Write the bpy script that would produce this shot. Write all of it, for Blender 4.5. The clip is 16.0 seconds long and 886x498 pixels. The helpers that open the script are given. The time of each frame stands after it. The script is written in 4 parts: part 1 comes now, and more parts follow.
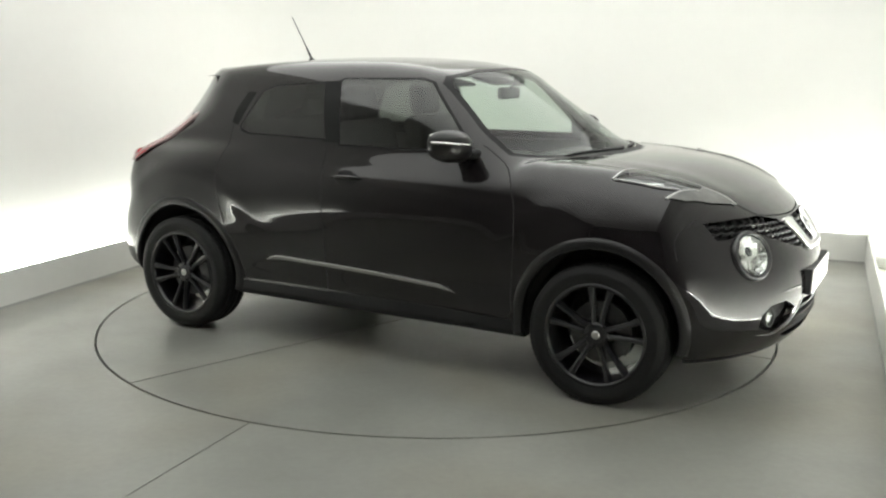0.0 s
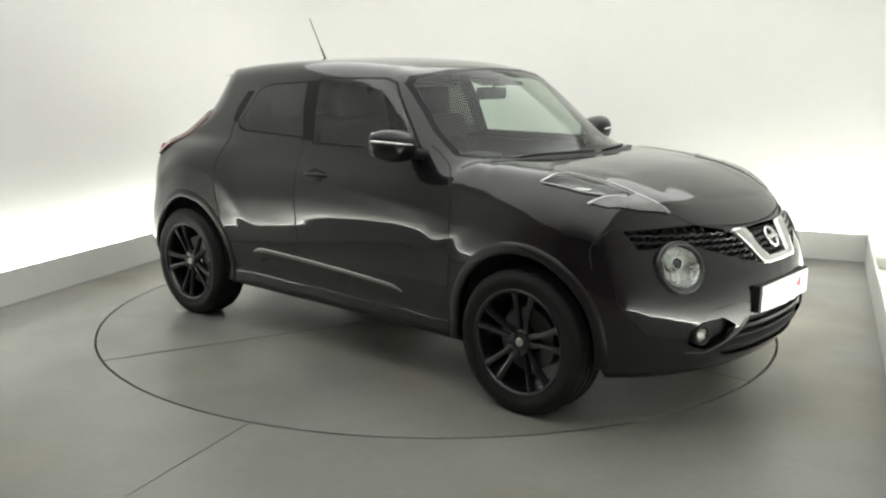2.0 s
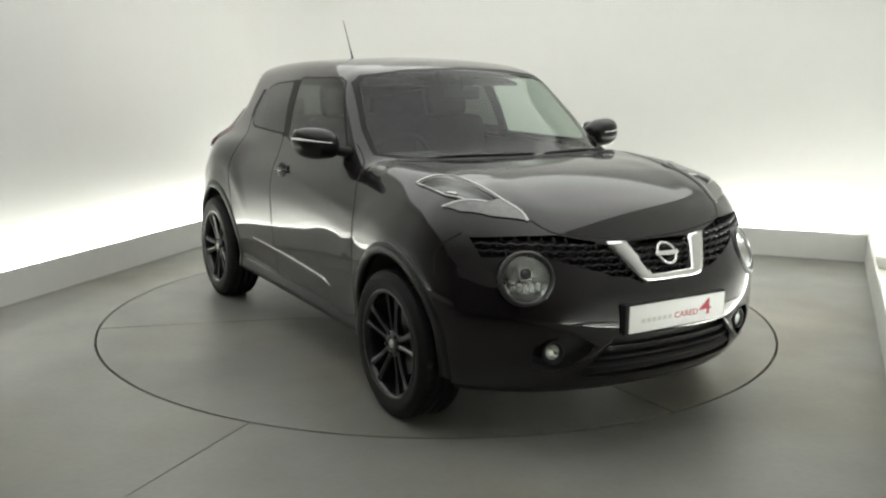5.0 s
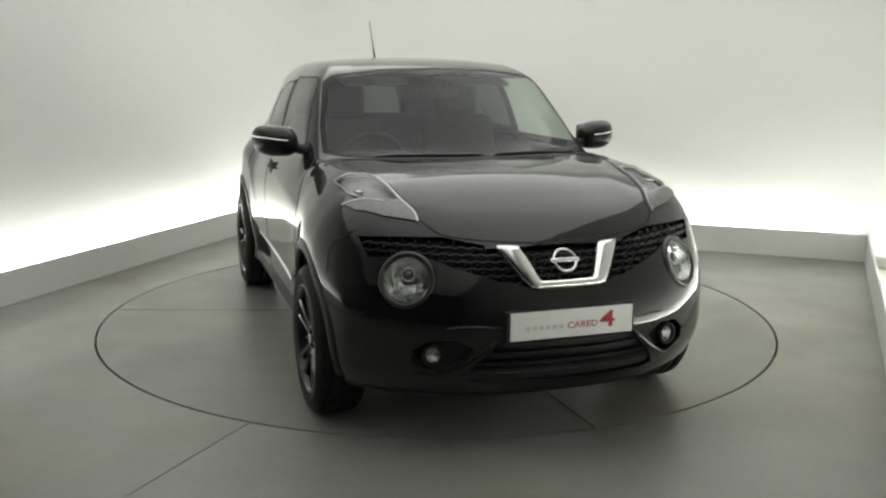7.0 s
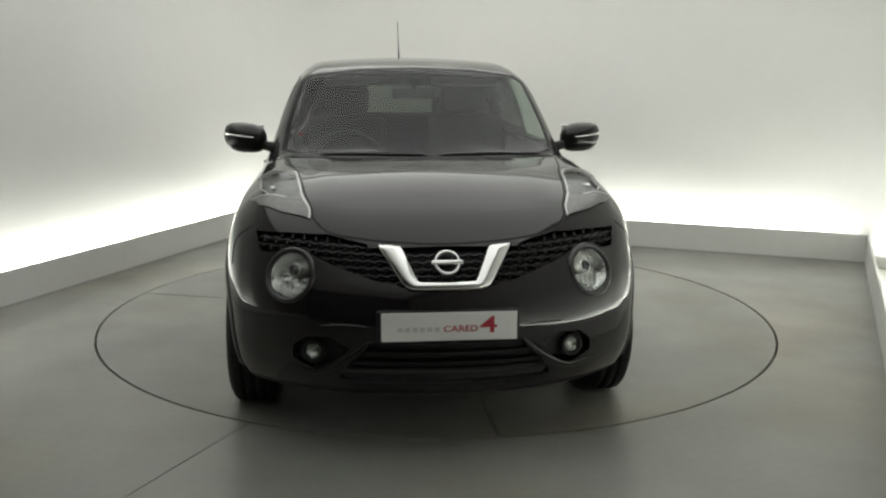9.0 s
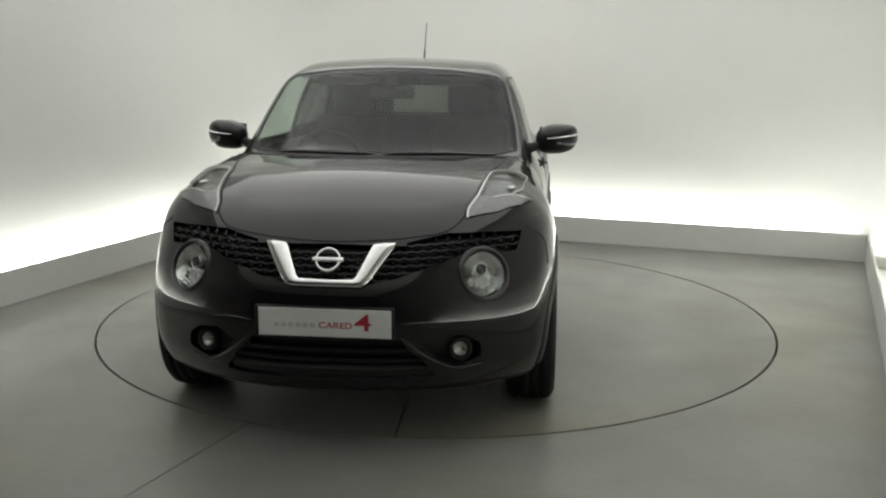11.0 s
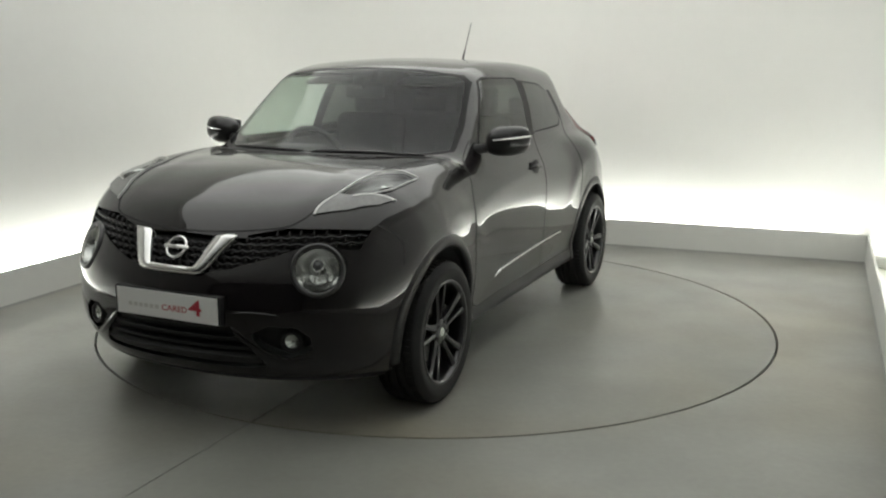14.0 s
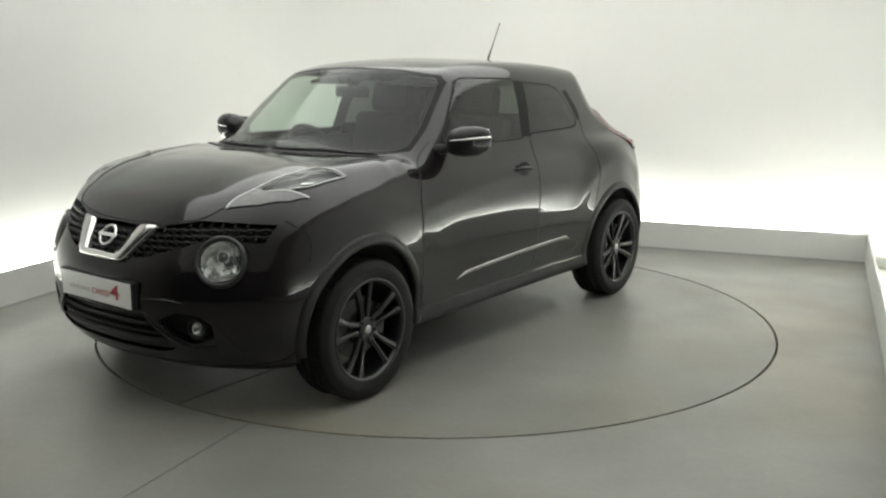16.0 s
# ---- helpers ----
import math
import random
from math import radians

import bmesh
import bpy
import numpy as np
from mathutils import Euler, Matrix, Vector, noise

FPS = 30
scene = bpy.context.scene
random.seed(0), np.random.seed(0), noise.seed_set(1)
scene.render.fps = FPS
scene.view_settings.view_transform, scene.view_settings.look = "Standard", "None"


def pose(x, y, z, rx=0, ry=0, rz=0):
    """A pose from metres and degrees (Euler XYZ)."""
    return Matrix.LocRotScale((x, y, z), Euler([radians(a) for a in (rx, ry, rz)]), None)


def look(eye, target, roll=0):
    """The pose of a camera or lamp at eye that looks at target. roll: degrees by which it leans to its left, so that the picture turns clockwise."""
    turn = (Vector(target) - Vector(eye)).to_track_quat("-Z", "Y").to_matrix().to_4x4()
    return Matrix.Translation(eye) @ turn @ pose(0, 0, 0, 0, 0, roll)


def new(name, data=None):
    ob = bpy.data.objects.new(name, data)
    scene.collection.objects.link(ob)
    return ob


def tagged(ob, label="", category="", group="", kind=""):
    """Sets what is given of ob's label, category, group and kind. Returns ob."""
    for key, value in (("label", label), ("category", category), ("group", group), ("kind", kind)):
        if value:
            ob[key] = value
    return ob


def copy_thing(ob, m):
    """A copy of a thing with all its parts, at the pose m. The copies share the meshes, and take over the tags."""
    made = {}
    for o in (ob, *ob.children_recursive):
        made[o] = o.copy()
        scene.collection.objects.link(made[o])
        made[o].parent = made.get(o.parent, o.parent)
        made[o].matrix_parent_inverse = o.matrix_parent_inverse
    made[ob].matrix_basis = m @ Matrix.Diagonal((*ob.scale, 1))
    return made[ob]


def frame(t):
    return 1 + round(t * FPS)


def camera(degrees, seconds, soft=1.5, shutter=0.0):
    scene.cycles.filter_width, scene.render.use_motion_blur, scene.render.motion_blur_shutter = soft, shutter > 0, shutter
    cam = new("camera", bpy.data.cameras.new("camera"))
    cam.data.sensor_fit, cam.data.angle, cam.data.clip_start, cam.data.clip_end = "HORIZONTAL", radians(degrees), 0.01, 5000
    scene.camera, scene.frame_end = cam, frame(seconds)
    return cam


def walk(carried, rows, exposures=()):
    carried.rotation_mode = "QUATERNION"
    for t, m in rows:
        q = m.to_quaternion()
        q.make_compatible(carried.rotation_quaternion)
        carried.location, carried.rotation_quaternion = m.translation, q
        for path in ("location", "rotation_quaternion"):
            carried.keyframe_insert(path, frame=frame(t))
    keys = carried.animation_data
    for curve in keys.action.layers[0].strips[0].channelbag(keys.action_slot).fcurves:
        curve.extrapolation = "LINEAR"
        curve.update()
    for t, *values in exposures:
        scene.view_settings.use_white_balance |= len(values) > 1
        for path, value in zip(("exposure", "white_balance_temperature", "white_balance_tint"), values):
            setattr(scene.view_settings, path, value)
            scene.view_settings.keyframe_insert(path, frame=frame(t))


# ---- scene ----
cam = camera(51.62, 16.0, soft=2.2)
EYE = Vector((0.0, -5.611, 1.518))
VIEW = Vector((math.sin(radians(0.357)) * math.cos(radians(11.276)), math.cos(radians(0.357)) * math.cos(radians(11.276)), -math.sin(radians(11.276))))
STILL = look(EYE, EYE + VIEW * 5, 0.345)
walk(cam, [(0.0, STILL), (16.0, STILL)], exposures=[(0.0, 1.29), (1.5, 1.18), (3.5, 1.00), (7.0, 0.66), (9.0, 0.52), (12.5, 0.57), (14.5, 0.80), (16.0, 0.96)])

# ---- the room's plan: two axes, U along the side walls, V along the far wall ----
U = Vector((0.347, 0.938, 0.0)).normalized()
V = Vector((0.938, -0.347, 0.0)).normalized()
CORNER = Vector((-1.523, 3.32, 0.0))      # far left corner of the kick panels
WIDE, LONG, TALL = 5.25, 9.4, 3.0         # inside the kick panels; ceiling height
GAP, KICK = 0.16, 0.23                    # trough behind the kick panel; its height


def room(v, u, z=0.0):
    """A place in the room: v metres along the far wall, u metres from it towards the viewer."""
    return CORNER + V * v - U * u + Vector((0, 0, z))


SKEW = 0.042    # the right-hand wall runs slightly inwards


def right_side(out, u, z=0.0):
    return room(WIDE + out - SKEW * u, u, z)


world = bpy.data.worlds.new("world")
scene.world = world
world.use_nodes = True
world.node_tree.nodes["Background"].inputs[0].default_value = (0.9, 0.95, 1.0, 1)
world.node_tree.nodes["Background"].inputs[1].default_value = 0.0


LED = (0.98, 1.0, 0.955)
LIT = 6.3       # strips stop here, so that the unseen near end stays dark
COVE = 1.1   # watts a metre of the hidden strip
for name, pa, pb in (("cove_light", room(-GAP / 2, 0, 0.1), room(-GAP / 2, LIT, 0.1)), ("cove_light", room(0, -GAP / 2, 0.1), room(WIDE, -GAP / 2, 0.1)),
                     ("cove_light", right_side(GAP / 2, 0, 0.1), right_side(GAP / 2, LIT, 0.1))):
    mid = (pa + pb) / 2
    run = (pb - pa)
    lamp = bpy.data.lights.new(name, "AREA")
    lamp.shape, lamp.size, lamp.size_y, lamp.energy, lamp.color = "RECTANGLE", run.length, 0.05, COVE * run.length, LED
    ob = new(name, lamp)
    xax = run.normalized()
    yax = Vector((0, 0, -1)).cross(xax)
    ob.matrix_world = Matrix.Translation(mid) @ Matrix((xax, yax, -Vector((0, 0, 1)))).transposed().to_4x4()
# ---- materials ----
def material(name):
    m = bpy.data.materials.new(name)
    m.use_nodes = True
    n, l = m.node_tree.nodes, m.node_tree.links
    return m, n, l, n["Principled BSDF"]


def plain(name, colour, rough, metal=0.0, coat=0.0, grain=0.0, scale=40.0, bump=0.0, spread=0.0, coat_rough=0.03, spec=0.5):
    """A surface with a little variation in tone and gloss at two scales and fine relief."""
    m, n, l, b = material(name)
    b.inputs["Base Color"].default_value = (*colour, 1)
    b.inputs["Roughness"].default_value = rough
    b.inputs["Metallic"].default_value = metal
    b.inputs["Specular IOR Level"].default_value = spec
    b.inputs["Coat Weight"].default_value = coat
    b.inputs["Coat Roughness"].default_value = coat_rough
    if grain or bump:
        tc = n.new("ShaderNodeTexCoord")
        fine, wide = n.new("ShaderNodeTexNoise"), n.new("ShaderNodeTexNoise")
        fine.inputs["Scale"].default_value, wide.inputs["Scale"].default_value = scale, scale / 12
        fine.inputs["Detail"].default_value = 4
        for k in (fine, wide):
            l.new(tc.outputs["Object"], k.inputs["Vector"])
        add = n.new("ShaderNodeMath")
        add.operation = "ADD"
        l.new(fine.outputs["Fac"], add.inputs[0])
        l.new(wide.outputs["Fac"], add.inputs[1])
        ramp = n.new("ShaderNodeMapRange")
        ramp.inputs["From Min"].default_value, ramp.inputs["From Max"].default_value = 0.6, 1.4
        ramp.inputs["To Min"].default_value, ramp.inputs["To Max"].default_value = 1 - grain, 1 + grain
        l.new(add.outputs[0], ramp.inputs["Value"])
        mix = n.new("ShaderNodeVectorMath")
        mix.operation = "SCALE"
        mix.inputs[0].default_value = colour
        l.new(ramp.outputs[0], mix.inputs["Scale"])
        l.new(mix.outputs[0], b.inputs["Base Color"])
        if spread:
            rr = n.new("ShaderNodeMapRange")
            rr.inputs["From Min"].default_value, rr.inputs["From Max"].default_value = 0.6, 1.4
            rr.inputs["To Min"].default_value, rr.inputs["To Max"].default_value = rough - spread, rough + spread
            l.new(add.outputs[0], rr.inputs["Value"])
            l.new(rr.outputs[0], b.inputs["Roughness"])
        if bump:
            bp = n.new("ShaderNodeBump")
            bp.inputs["Strength"].default_value, bp.inputs["Distance"].default_value = 1.0, bump
            l.new(fine.outputs["Fac"], bp.inputs["Height"])
            l.new(bp.outputs[0], b.inputs["Normal"])
    return m


def glowing(name, colour, strength):
    m, n, l, b = material(name)
    b.inputs["Base Color"].default_value = (*colour, 1)
    b.inputs["Emission Color"].default_value = (*colour, 1)
    b.inputs["Emission Strength"].default_value = strength
    return m


def pane_glass(name, tint, gloss=0.06):
    """A thin tinted pane: straight-through tint and a mirror coat that follows Fresnel."""
    m, n, l, b = material(name)
    n.remove(b)
    tr, gl, lw, mix = n.new("ShaderNodeBsdfTransparent"), n.new("ShaderNodeBsdfGlossy"), n.new("ShaderNodeLayerWeight"), n.new("ShaderNodeMixShader")
    pw, ad = n.new("ShaderNodeMath"), n.new("ShaderNodeMath")
    tr.inputs["Color"].default_value = (*tint, 1)
    gl.inputs["Roughness"].default_value = 0.02
    lw.inputs["Blend"].default_value = 0.5
    pw.operation, ad.operation = "POWER", "MULTIPLY_ADD"
    pw.inputs[1].default_value, ad.inputs[1].default_value, ad.inputs[2].default_value = 5.0, 0.9, gloss
    l.new(lw.outputs["Facing"], pw.inputs[0])
    l.new(pw.outputs[0], ad.inputs[0])
    l.new(ad.outputs[0], mix.inputs["Fac"])
    l.new(tr.outputs[0], mix.inputs[1])
    l.new(gl.outputs[0], mix.inputs[2])
    l.new(mix.outputs[0], n["Material Output"].inputs["Surface"])
    return m


def worn_floor(name, colour):
    """Floor paint with cloudy wear, faint ochre stains and scuffs in its gloss."""
    m, n, l, b = material(name)
    tc = n.new("ShaderNodeTexCoord")

    def cloud(scale, detail, lo, hi, to0, to1):
        k = n.new("ShaderNodeTexNoise")
        k.inputs["Scale"].default_value, k.inputs["Detail"].default_value = scale, detail
        l.new(tc.outputs["Object"], k.inputs["Vector"])
        r = n.new("ShaderNodeMapRange")
        for key, v in (("From Min", lo), ("From Max", hi), ("To Min", to0), ("To Max", to1)):
            r.inputs[key].default_value = v
        l.new(k.outputs["Fac"], r.inputs["Value"])
        return r.outputs[0]

    tone = cloud(0.9, 3.0, 0.3, 0.7, 0.78, 1.18)
    fine = cloud(28.0, 5.0, 0.3, 0.7, 0.96, 1.04)
    both = n.new("ShaderNodeMath")
    both.operation = "MULTIPLY"
    l.new(tone, both.inputs[0])
    l.new(fine, both.inputs[1])
    stain = n.new("ShaderNodeMix")
    stain.data_type = "RGBA"
    stain.inputs["A"].default_value = (*colour, 1)
    stain.inputs["B"].default_value = (colour[0] * 1.0, colour[1] * 0.93, colour[2] * 0.82, 1)
    l.new(cloud(0.7, 2.0, 0.44, 0.70, 0.0, 0.95), stain.inputs["Factor"])
    sc = n.new("ShaderNodeVectorMath")
    sc.operation = "SCALE"
    l.new(stain.outputs["Result"], sc.inputs[0])
    l.new(both.outputs[0], sc.inputs["Scale"])
    l.new(sc.outputs[0], b.inputs["Base Color"])
    l.new(cloud(2.2, 4.0, 0.3, 0.7, 0.31, 0.44), b.inputs["Roughness"])
    bp = n.new("ShaderNodeBump")
    bp.inputs["Distance"].default_value, bp.inputs["Strength"].default_value = 0.0004, 0.5
    l.new(cloud(9.0, 3.0, 0.2, 0.8, 0.0, 1.0), bp.inputs["Height"])
    l.new(bp.outputs[0], b.inputs["Normal"])
    return m


M_FLOOR = worn_floor("grey_floor_paint", (0.250, 0.252, 0.230))
M_TURN = worn_floor("grey_turntable_paint", (0.230, 0.233, 0.213))
M_WALL = plain("white_wall_paint", (0.80, 0.80, 0.77), 0.75, grain=0.012, scale=14, bump=0.0006)
M_KICK = plain("pale_grey_panel", (0.68, 0.68, 0.65), 0.45, grain=0.03, scale=12)


def glow_ceiling(name, colour, strength):
    """An unseen ceiling whose glow stands in for overhead light, fading to the near end."""
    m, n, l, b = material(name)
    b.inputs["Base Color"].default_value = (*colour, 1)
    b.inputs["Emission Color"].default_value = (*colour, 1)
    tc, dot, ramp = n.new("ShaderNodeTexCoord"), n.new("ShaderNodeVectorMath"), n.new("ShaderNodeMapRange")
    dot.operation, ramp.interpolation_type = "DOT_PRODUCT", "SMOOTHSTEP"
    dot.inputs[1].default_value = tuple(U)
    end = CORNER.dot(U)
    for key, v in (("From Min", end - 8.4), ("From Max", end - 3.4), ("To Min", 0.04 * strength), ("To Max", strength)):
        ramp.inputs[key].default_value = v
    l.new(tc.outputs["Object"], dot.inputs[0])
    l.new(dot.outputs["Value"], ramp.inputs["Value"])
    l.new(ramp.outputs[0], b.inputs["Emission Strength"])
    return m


M_CEIL = glow_ceiling("ceiling_fill_glow", (0.965, 0.975, 0.95), 0.70)
M_GROOVE = plain("dark_joint", (0.015, 0.015, 0.015), 0.8)
M_STRIP = glowing("led_strip", (0.98, 1.0, 0.955), 12.0)
M_PAINT = plain("black_pearl_paint", (0.0066, 0.0052, 0.0058), 0.42, coat=1.0, grain=0.06, scale=300, coat_rough=0.045, spec=0.07)
M_BLACK = plain("black_plastic", (0.010, 0.010, 0.0105), 0.5, grain=0.12, scale=120, bump=0.0004, spec=0.3)
M_RUBBER = plain("tyre_rubber", (0.012, 0.012, 0.012), 0.6, grain=0.2, scale=60, bump=0.0006, spec=0.22)
M_RIM = plain("gloss_black_alloy", (0.006, 0.006, 0.008), 0.32, metal=0.1, coat=0.8, spec=0.3, coat_rough=0.08)
M_CHROME = plain("chrome", (0.80, 0.80, 0.79), 0.10, metal=1.0)
M_SILVER = plain("brushed_silver", (0.55, 0.55, 0.54), 0.28, metal=1.0, grain=0.05, scale=80)
M_STEEL = plain("brake_steel", (0.10, 0.10, 0.10), 0.45, metal=0.8, grain=0.2, scale=60)
M_WIND = pane_glass("windscreen_glass", (0.72, 0.81, 0.75), 0.045)
M_SIDE = pane_glass("side_glass", (0.66, 0.72, 0.67), 0.095)
M_TINT = pane_glass("privacy_glass", (0.12, 0.13, 0.12), 0.10)
M_LENS = pane_glass("clear_lens", (0.90, 0.92, 0.91), 0.035)
M_RED = plain("red_lens", (0.34, 0.03, 0.045), 0.12, coat=1.0)
M_TAILCLEAR = plain("pale_pink_lens", (0.40, 0.30, 0.295), 0.15, coat=1.0)
M_WHITE = plain("white_plate", (0.78, 0.78, 0.77), 0.35, grain=0.02, scale=40)
M_GREYMARK = plain("grey_print", (0.58, 0.57, 0.55), 0.5)
M_REDMARK = plain("red_print", (0.42, 0.02, 0.04), 0.5)
M_CLOTH = plain("black_seat_cloth", (0.010, 0.010, 0.0105), 0.85, grain=0.25, scale=150, bump=0.0008, spec=0.2)
M_TRIM = plain("dark_cabin_plastic", (0.013, 0.013, 0.0135), 0.6, grain=0.1, scale=100, bump=0.0003, spec=0.3)
M_LINER = plain("grey_headliner", (0.10, 0.10, 0.095), 0.9, grain=0.05, scale=120)

M_ARCH = plain("satin_black_arch", (0.010, 0.0095, 0.010), 0.4, coat=0.12, grain=0.1, scale=90, spec=0.3, coat_rough=0.12)
M_LAMPCLEAR = plain("pale_lamp_lens", (0.16, 0.16, 0.157), 0.35, metal=0.3, coat=0.6, grain=0.25, scale=45)
M_LAMPDARK = plain("smoked_lamp_lens", (0.055, 0.055, 0.055), 0.3, metal=0.3, coat=0.3, grain=0.5, scale=30)
M_GRILLE = plain("grille_black", (0.012, 0.012, 0.013), 0.34, coat=0.3)
M_BEZEL = plain("bezel_black", (0.012, 0.012, 0.013), 0.3, coat=0.7)
M_REFLECT = plain("lamp_reflector", (0.72, 0.72, 0.71), 0.13, metal=1.0, grain=0.2, scale=26, bump=0.012)
M_DARKLENS = plain("projector_glass", (0.06, 0.06, 0.065), 0.05, metal=0.3, coat=1.0)

M_FRAME = plain("satin_black_trim", (0.005, 0.005, 0.005), 0.45, spec=0.2, grain=0.1, scale=80)
M_HOUSING = plain("black_mirror_shell", (0.007, 0.007, 0.007), 0.3, coat=0.45, coat_rough=0.08, spec=0.2)
# near-black colour stands in for missing light behind the camera
M_DIM = plain("dark_unlit_wall", (0.05, 0.05, 0.05), 0.8, grain=0.05, scale=10)

M_SKID = plain("matte_grey_plastic", (0.015, 0.015, 0.015), 0.55, grain=0.1, scale=90)

M_MOULD = plain("dark_satin_chrome", (0.58, 0.58, 0.57), 0.24, metal=1.0, grain=0.05, scale=80)
M_LAMPEDGE = plain("lamp_edge_grey", (0.46, 0.46, 0.45), 0.30, metal=0.8)
M_GAPSHADE = plain("grey_gap_shade", (0.36, 0.36, 0.345), 0.6)

# ---- mesh helpers ----
def mesh_from(name, verts, faces, mat, smooth=False):
    me = bpy.data.meshes.new(name)
    me.from_pydata([tuple(v) for v in verts], [], [tuple(f) for f in faces])
    me.validate()
    me.update()
    me.materials.append(mat)
    if smooth:
        me.polygons.foreach_set("use_smooth", [True] * len(me.polygons))
    return me


def finish(name, bm, mat, smooth=False):
    me = bpy.data.meshes.new(name)
    bm.normal_update()
    bm.to_mesh(me)
    bm.free()
    me.materials.append(mat)
    if smooth:
        me.polygons.foreach_set("use_smooth", [True] * len(me.polygons))
    return me


def part(name, bm, mat, parent, label="", smooth=True):
    """One mesh under a thing or a part."""
    ob = new(name, finish(name, bm, mat, smooth))
    ob.parent = parent
    if label:
        tagged(ob, label)
    return ob


def box_between(a, b, thick, z0, z1, out, bevel=0.0):
    """An upright board from a to b, thick metres towards out."""
    bm = bmesh.new()
    o = Vector(out).normalized() * thick
    ring = [Vector((*a[:2], z0)), Vector((*b[:2], z0)), Vector((*b[:2], z0)) + o, Vector((*a[:2], z0)) + o]
    low = [bm.verts.new(p) for p in ring]
    top = [bm.verts.new(p + Vector((0, 0, z1 - z0))) for p in ring]
    bm.faces.new(low[::-1])
    bm.faces.new(top)
    for i in range(4):
        bm.faces.new((low[i], low[(i + 1) % 4], top[(i + 1) % 4], top[i]))
    bmesh.ops.recalc_face_normals(bm, faces=bm.faces)
    if bevel:
        bmesh.ops.bevel(bm, geom=bm.edges[:], offset=bevel, segments=2, affect="EDGES", profile=0.5)
    return bm


def sheet(points, z, mat, name, thick=0.02):
    """A flat slab whose top lies at z."""
    bm = bmesh.new()
    top = bm.faces.new([bm.verts.new((p[0], p[1], z)) for p in points])
    if top.normal.z < 0:
        top.normal_flip()
    bm.normal_update()
    if top.normal.z < 0:
        top.normal_flip()
    r = bmesh.ops.extrude_face_region(bm, geom=[top])
    bmesh.ops.translate(bm, vec=(0, 0, -thick), verts=[v for v in r["geom"] if isinstance(v, bmesh.types.BMVert)])
    bmesh.ops.recalc_face_normals(bm, faces=bm.faces)
    return new(name, finish(name, bm, mat))


# ---- the studio room ----
DISC, JOINT = 2.020, 0.014


def build_floor():
    """The fixed floor: a slab with a round well for the turntable and one straight joint."""
    bm = bmesh.new()
    n = 160
    joint = radians(-113.5)
    ring = [joint + 2 * math.pi * i / n for i in range(n + 1)]
    r0, r1 = DISC + JOINT, 14.0
    half = 0.003
    inner, outer, well = [], [], []
    for i, a in enumerate(ring):
        side = half if i == 0 else (-half if i == n else 0)
        nx, ny = -math.sin(joint) * side, math.cos(joint) * side
        inner.append(bm.verts.new((math.cos(a) * r0 + nx, math.sin(a) * r0 + ny, 0)))
        outer.append(bm.verts.new((math.cos(a) * r1 + nx, math.sin(a) * r1 + ny, 0)))
        well.append(bm.verts.new((math.cos(a) * r0 + nx, math.sin(a) * r0 + ny, -0.05)))
    for i in range(n):
        bm.faces.new((inner[i], outer[i], outer[i + 1], inner[i + 1]))
        bm.faces.new((well[i], inner[i], inner[i + 1], well[i + 1]))
    for i in (0, n):
        lo = [bm.verts.new((v.co.x, v.co.y, -0.05)) for v in (inner[i], outer[i])]
        bm.faces.new((inner[i], outer[i], lo[1], lo[0]))
    bmesh.ops.recalc_face_normals(bm, faces=bm.faces)
    ob = new("floor", finish("floor", bm, M_FLOOR))
    if ob.data.polygons[0].normal.z < 0:
        ob.data.flip_normals()
    tagged(ob, "grey painted concrete floor with one radial joint", "floor", kind="structure")
    pit = sheet([(math.cos(a) * 15, math.sin(a) * 15) for a in np.linspace(0, 2 * math.pi, 49)[:-1]], -0.045, M_GROOVE, "subfloor", 0.02)
    tagged(pit, "dark pit floor under the turntable gap", "floor", kind="structure")


def build_turntable():
    """A round platform in two segments, parted by two radial joints."""
    base = tagged(new("turntable"), "grey painted round turntable set flush in the floor", "turntable")
    cuts = [radians(-137.5), radians(-28.0 + 0.0)]
    base.location = (0, 0, 0)
    for a0, a1 in ((cuts[0], cuts[1]), (cuts[1], cuts[0] + 2 * math.pi)):
        bm = bmesh.new()
        n = max(8, int((a1 - a0) / radians(2.5)))
        g = 0.005
        mid = (a0 + a1) / 2
        pts = []
        for i in range(n + 1):
            a = a0 + (a1 - a0) * i / n
            off = g if i == 0 else (-g if i == n else 0)
            pts.append(Vector((math.cos(a) * DISC - math.sin(a) * off, math.sin(a) * DISC + math.cos(a) * off, 0)))
        pts.append(Vector((math.cos(mid) * g, math.sin(mid) * g, 0)))
        top = [bm.verts.new(p) for p in pts]
        low = [bm.verts.new(p - Vector((0, 0, 0.035))) for p in pts]
        # a fan keeps the notch of the wide segment flat
        for i in range(n):
            bm.faces.new((top[i], top[i + 1], top[-1]))
        m = len(pts)
        for i in range(m):
            bm.faces.new((low[i], low[(i + 1) % m], top[(i + 1) % m], top[i]))
        bmesh.ops.recalc_face_normals(bm, faces=bm.faces)
        part("deck_segment", bm, M_TURN, base, smooth=False)
    return base


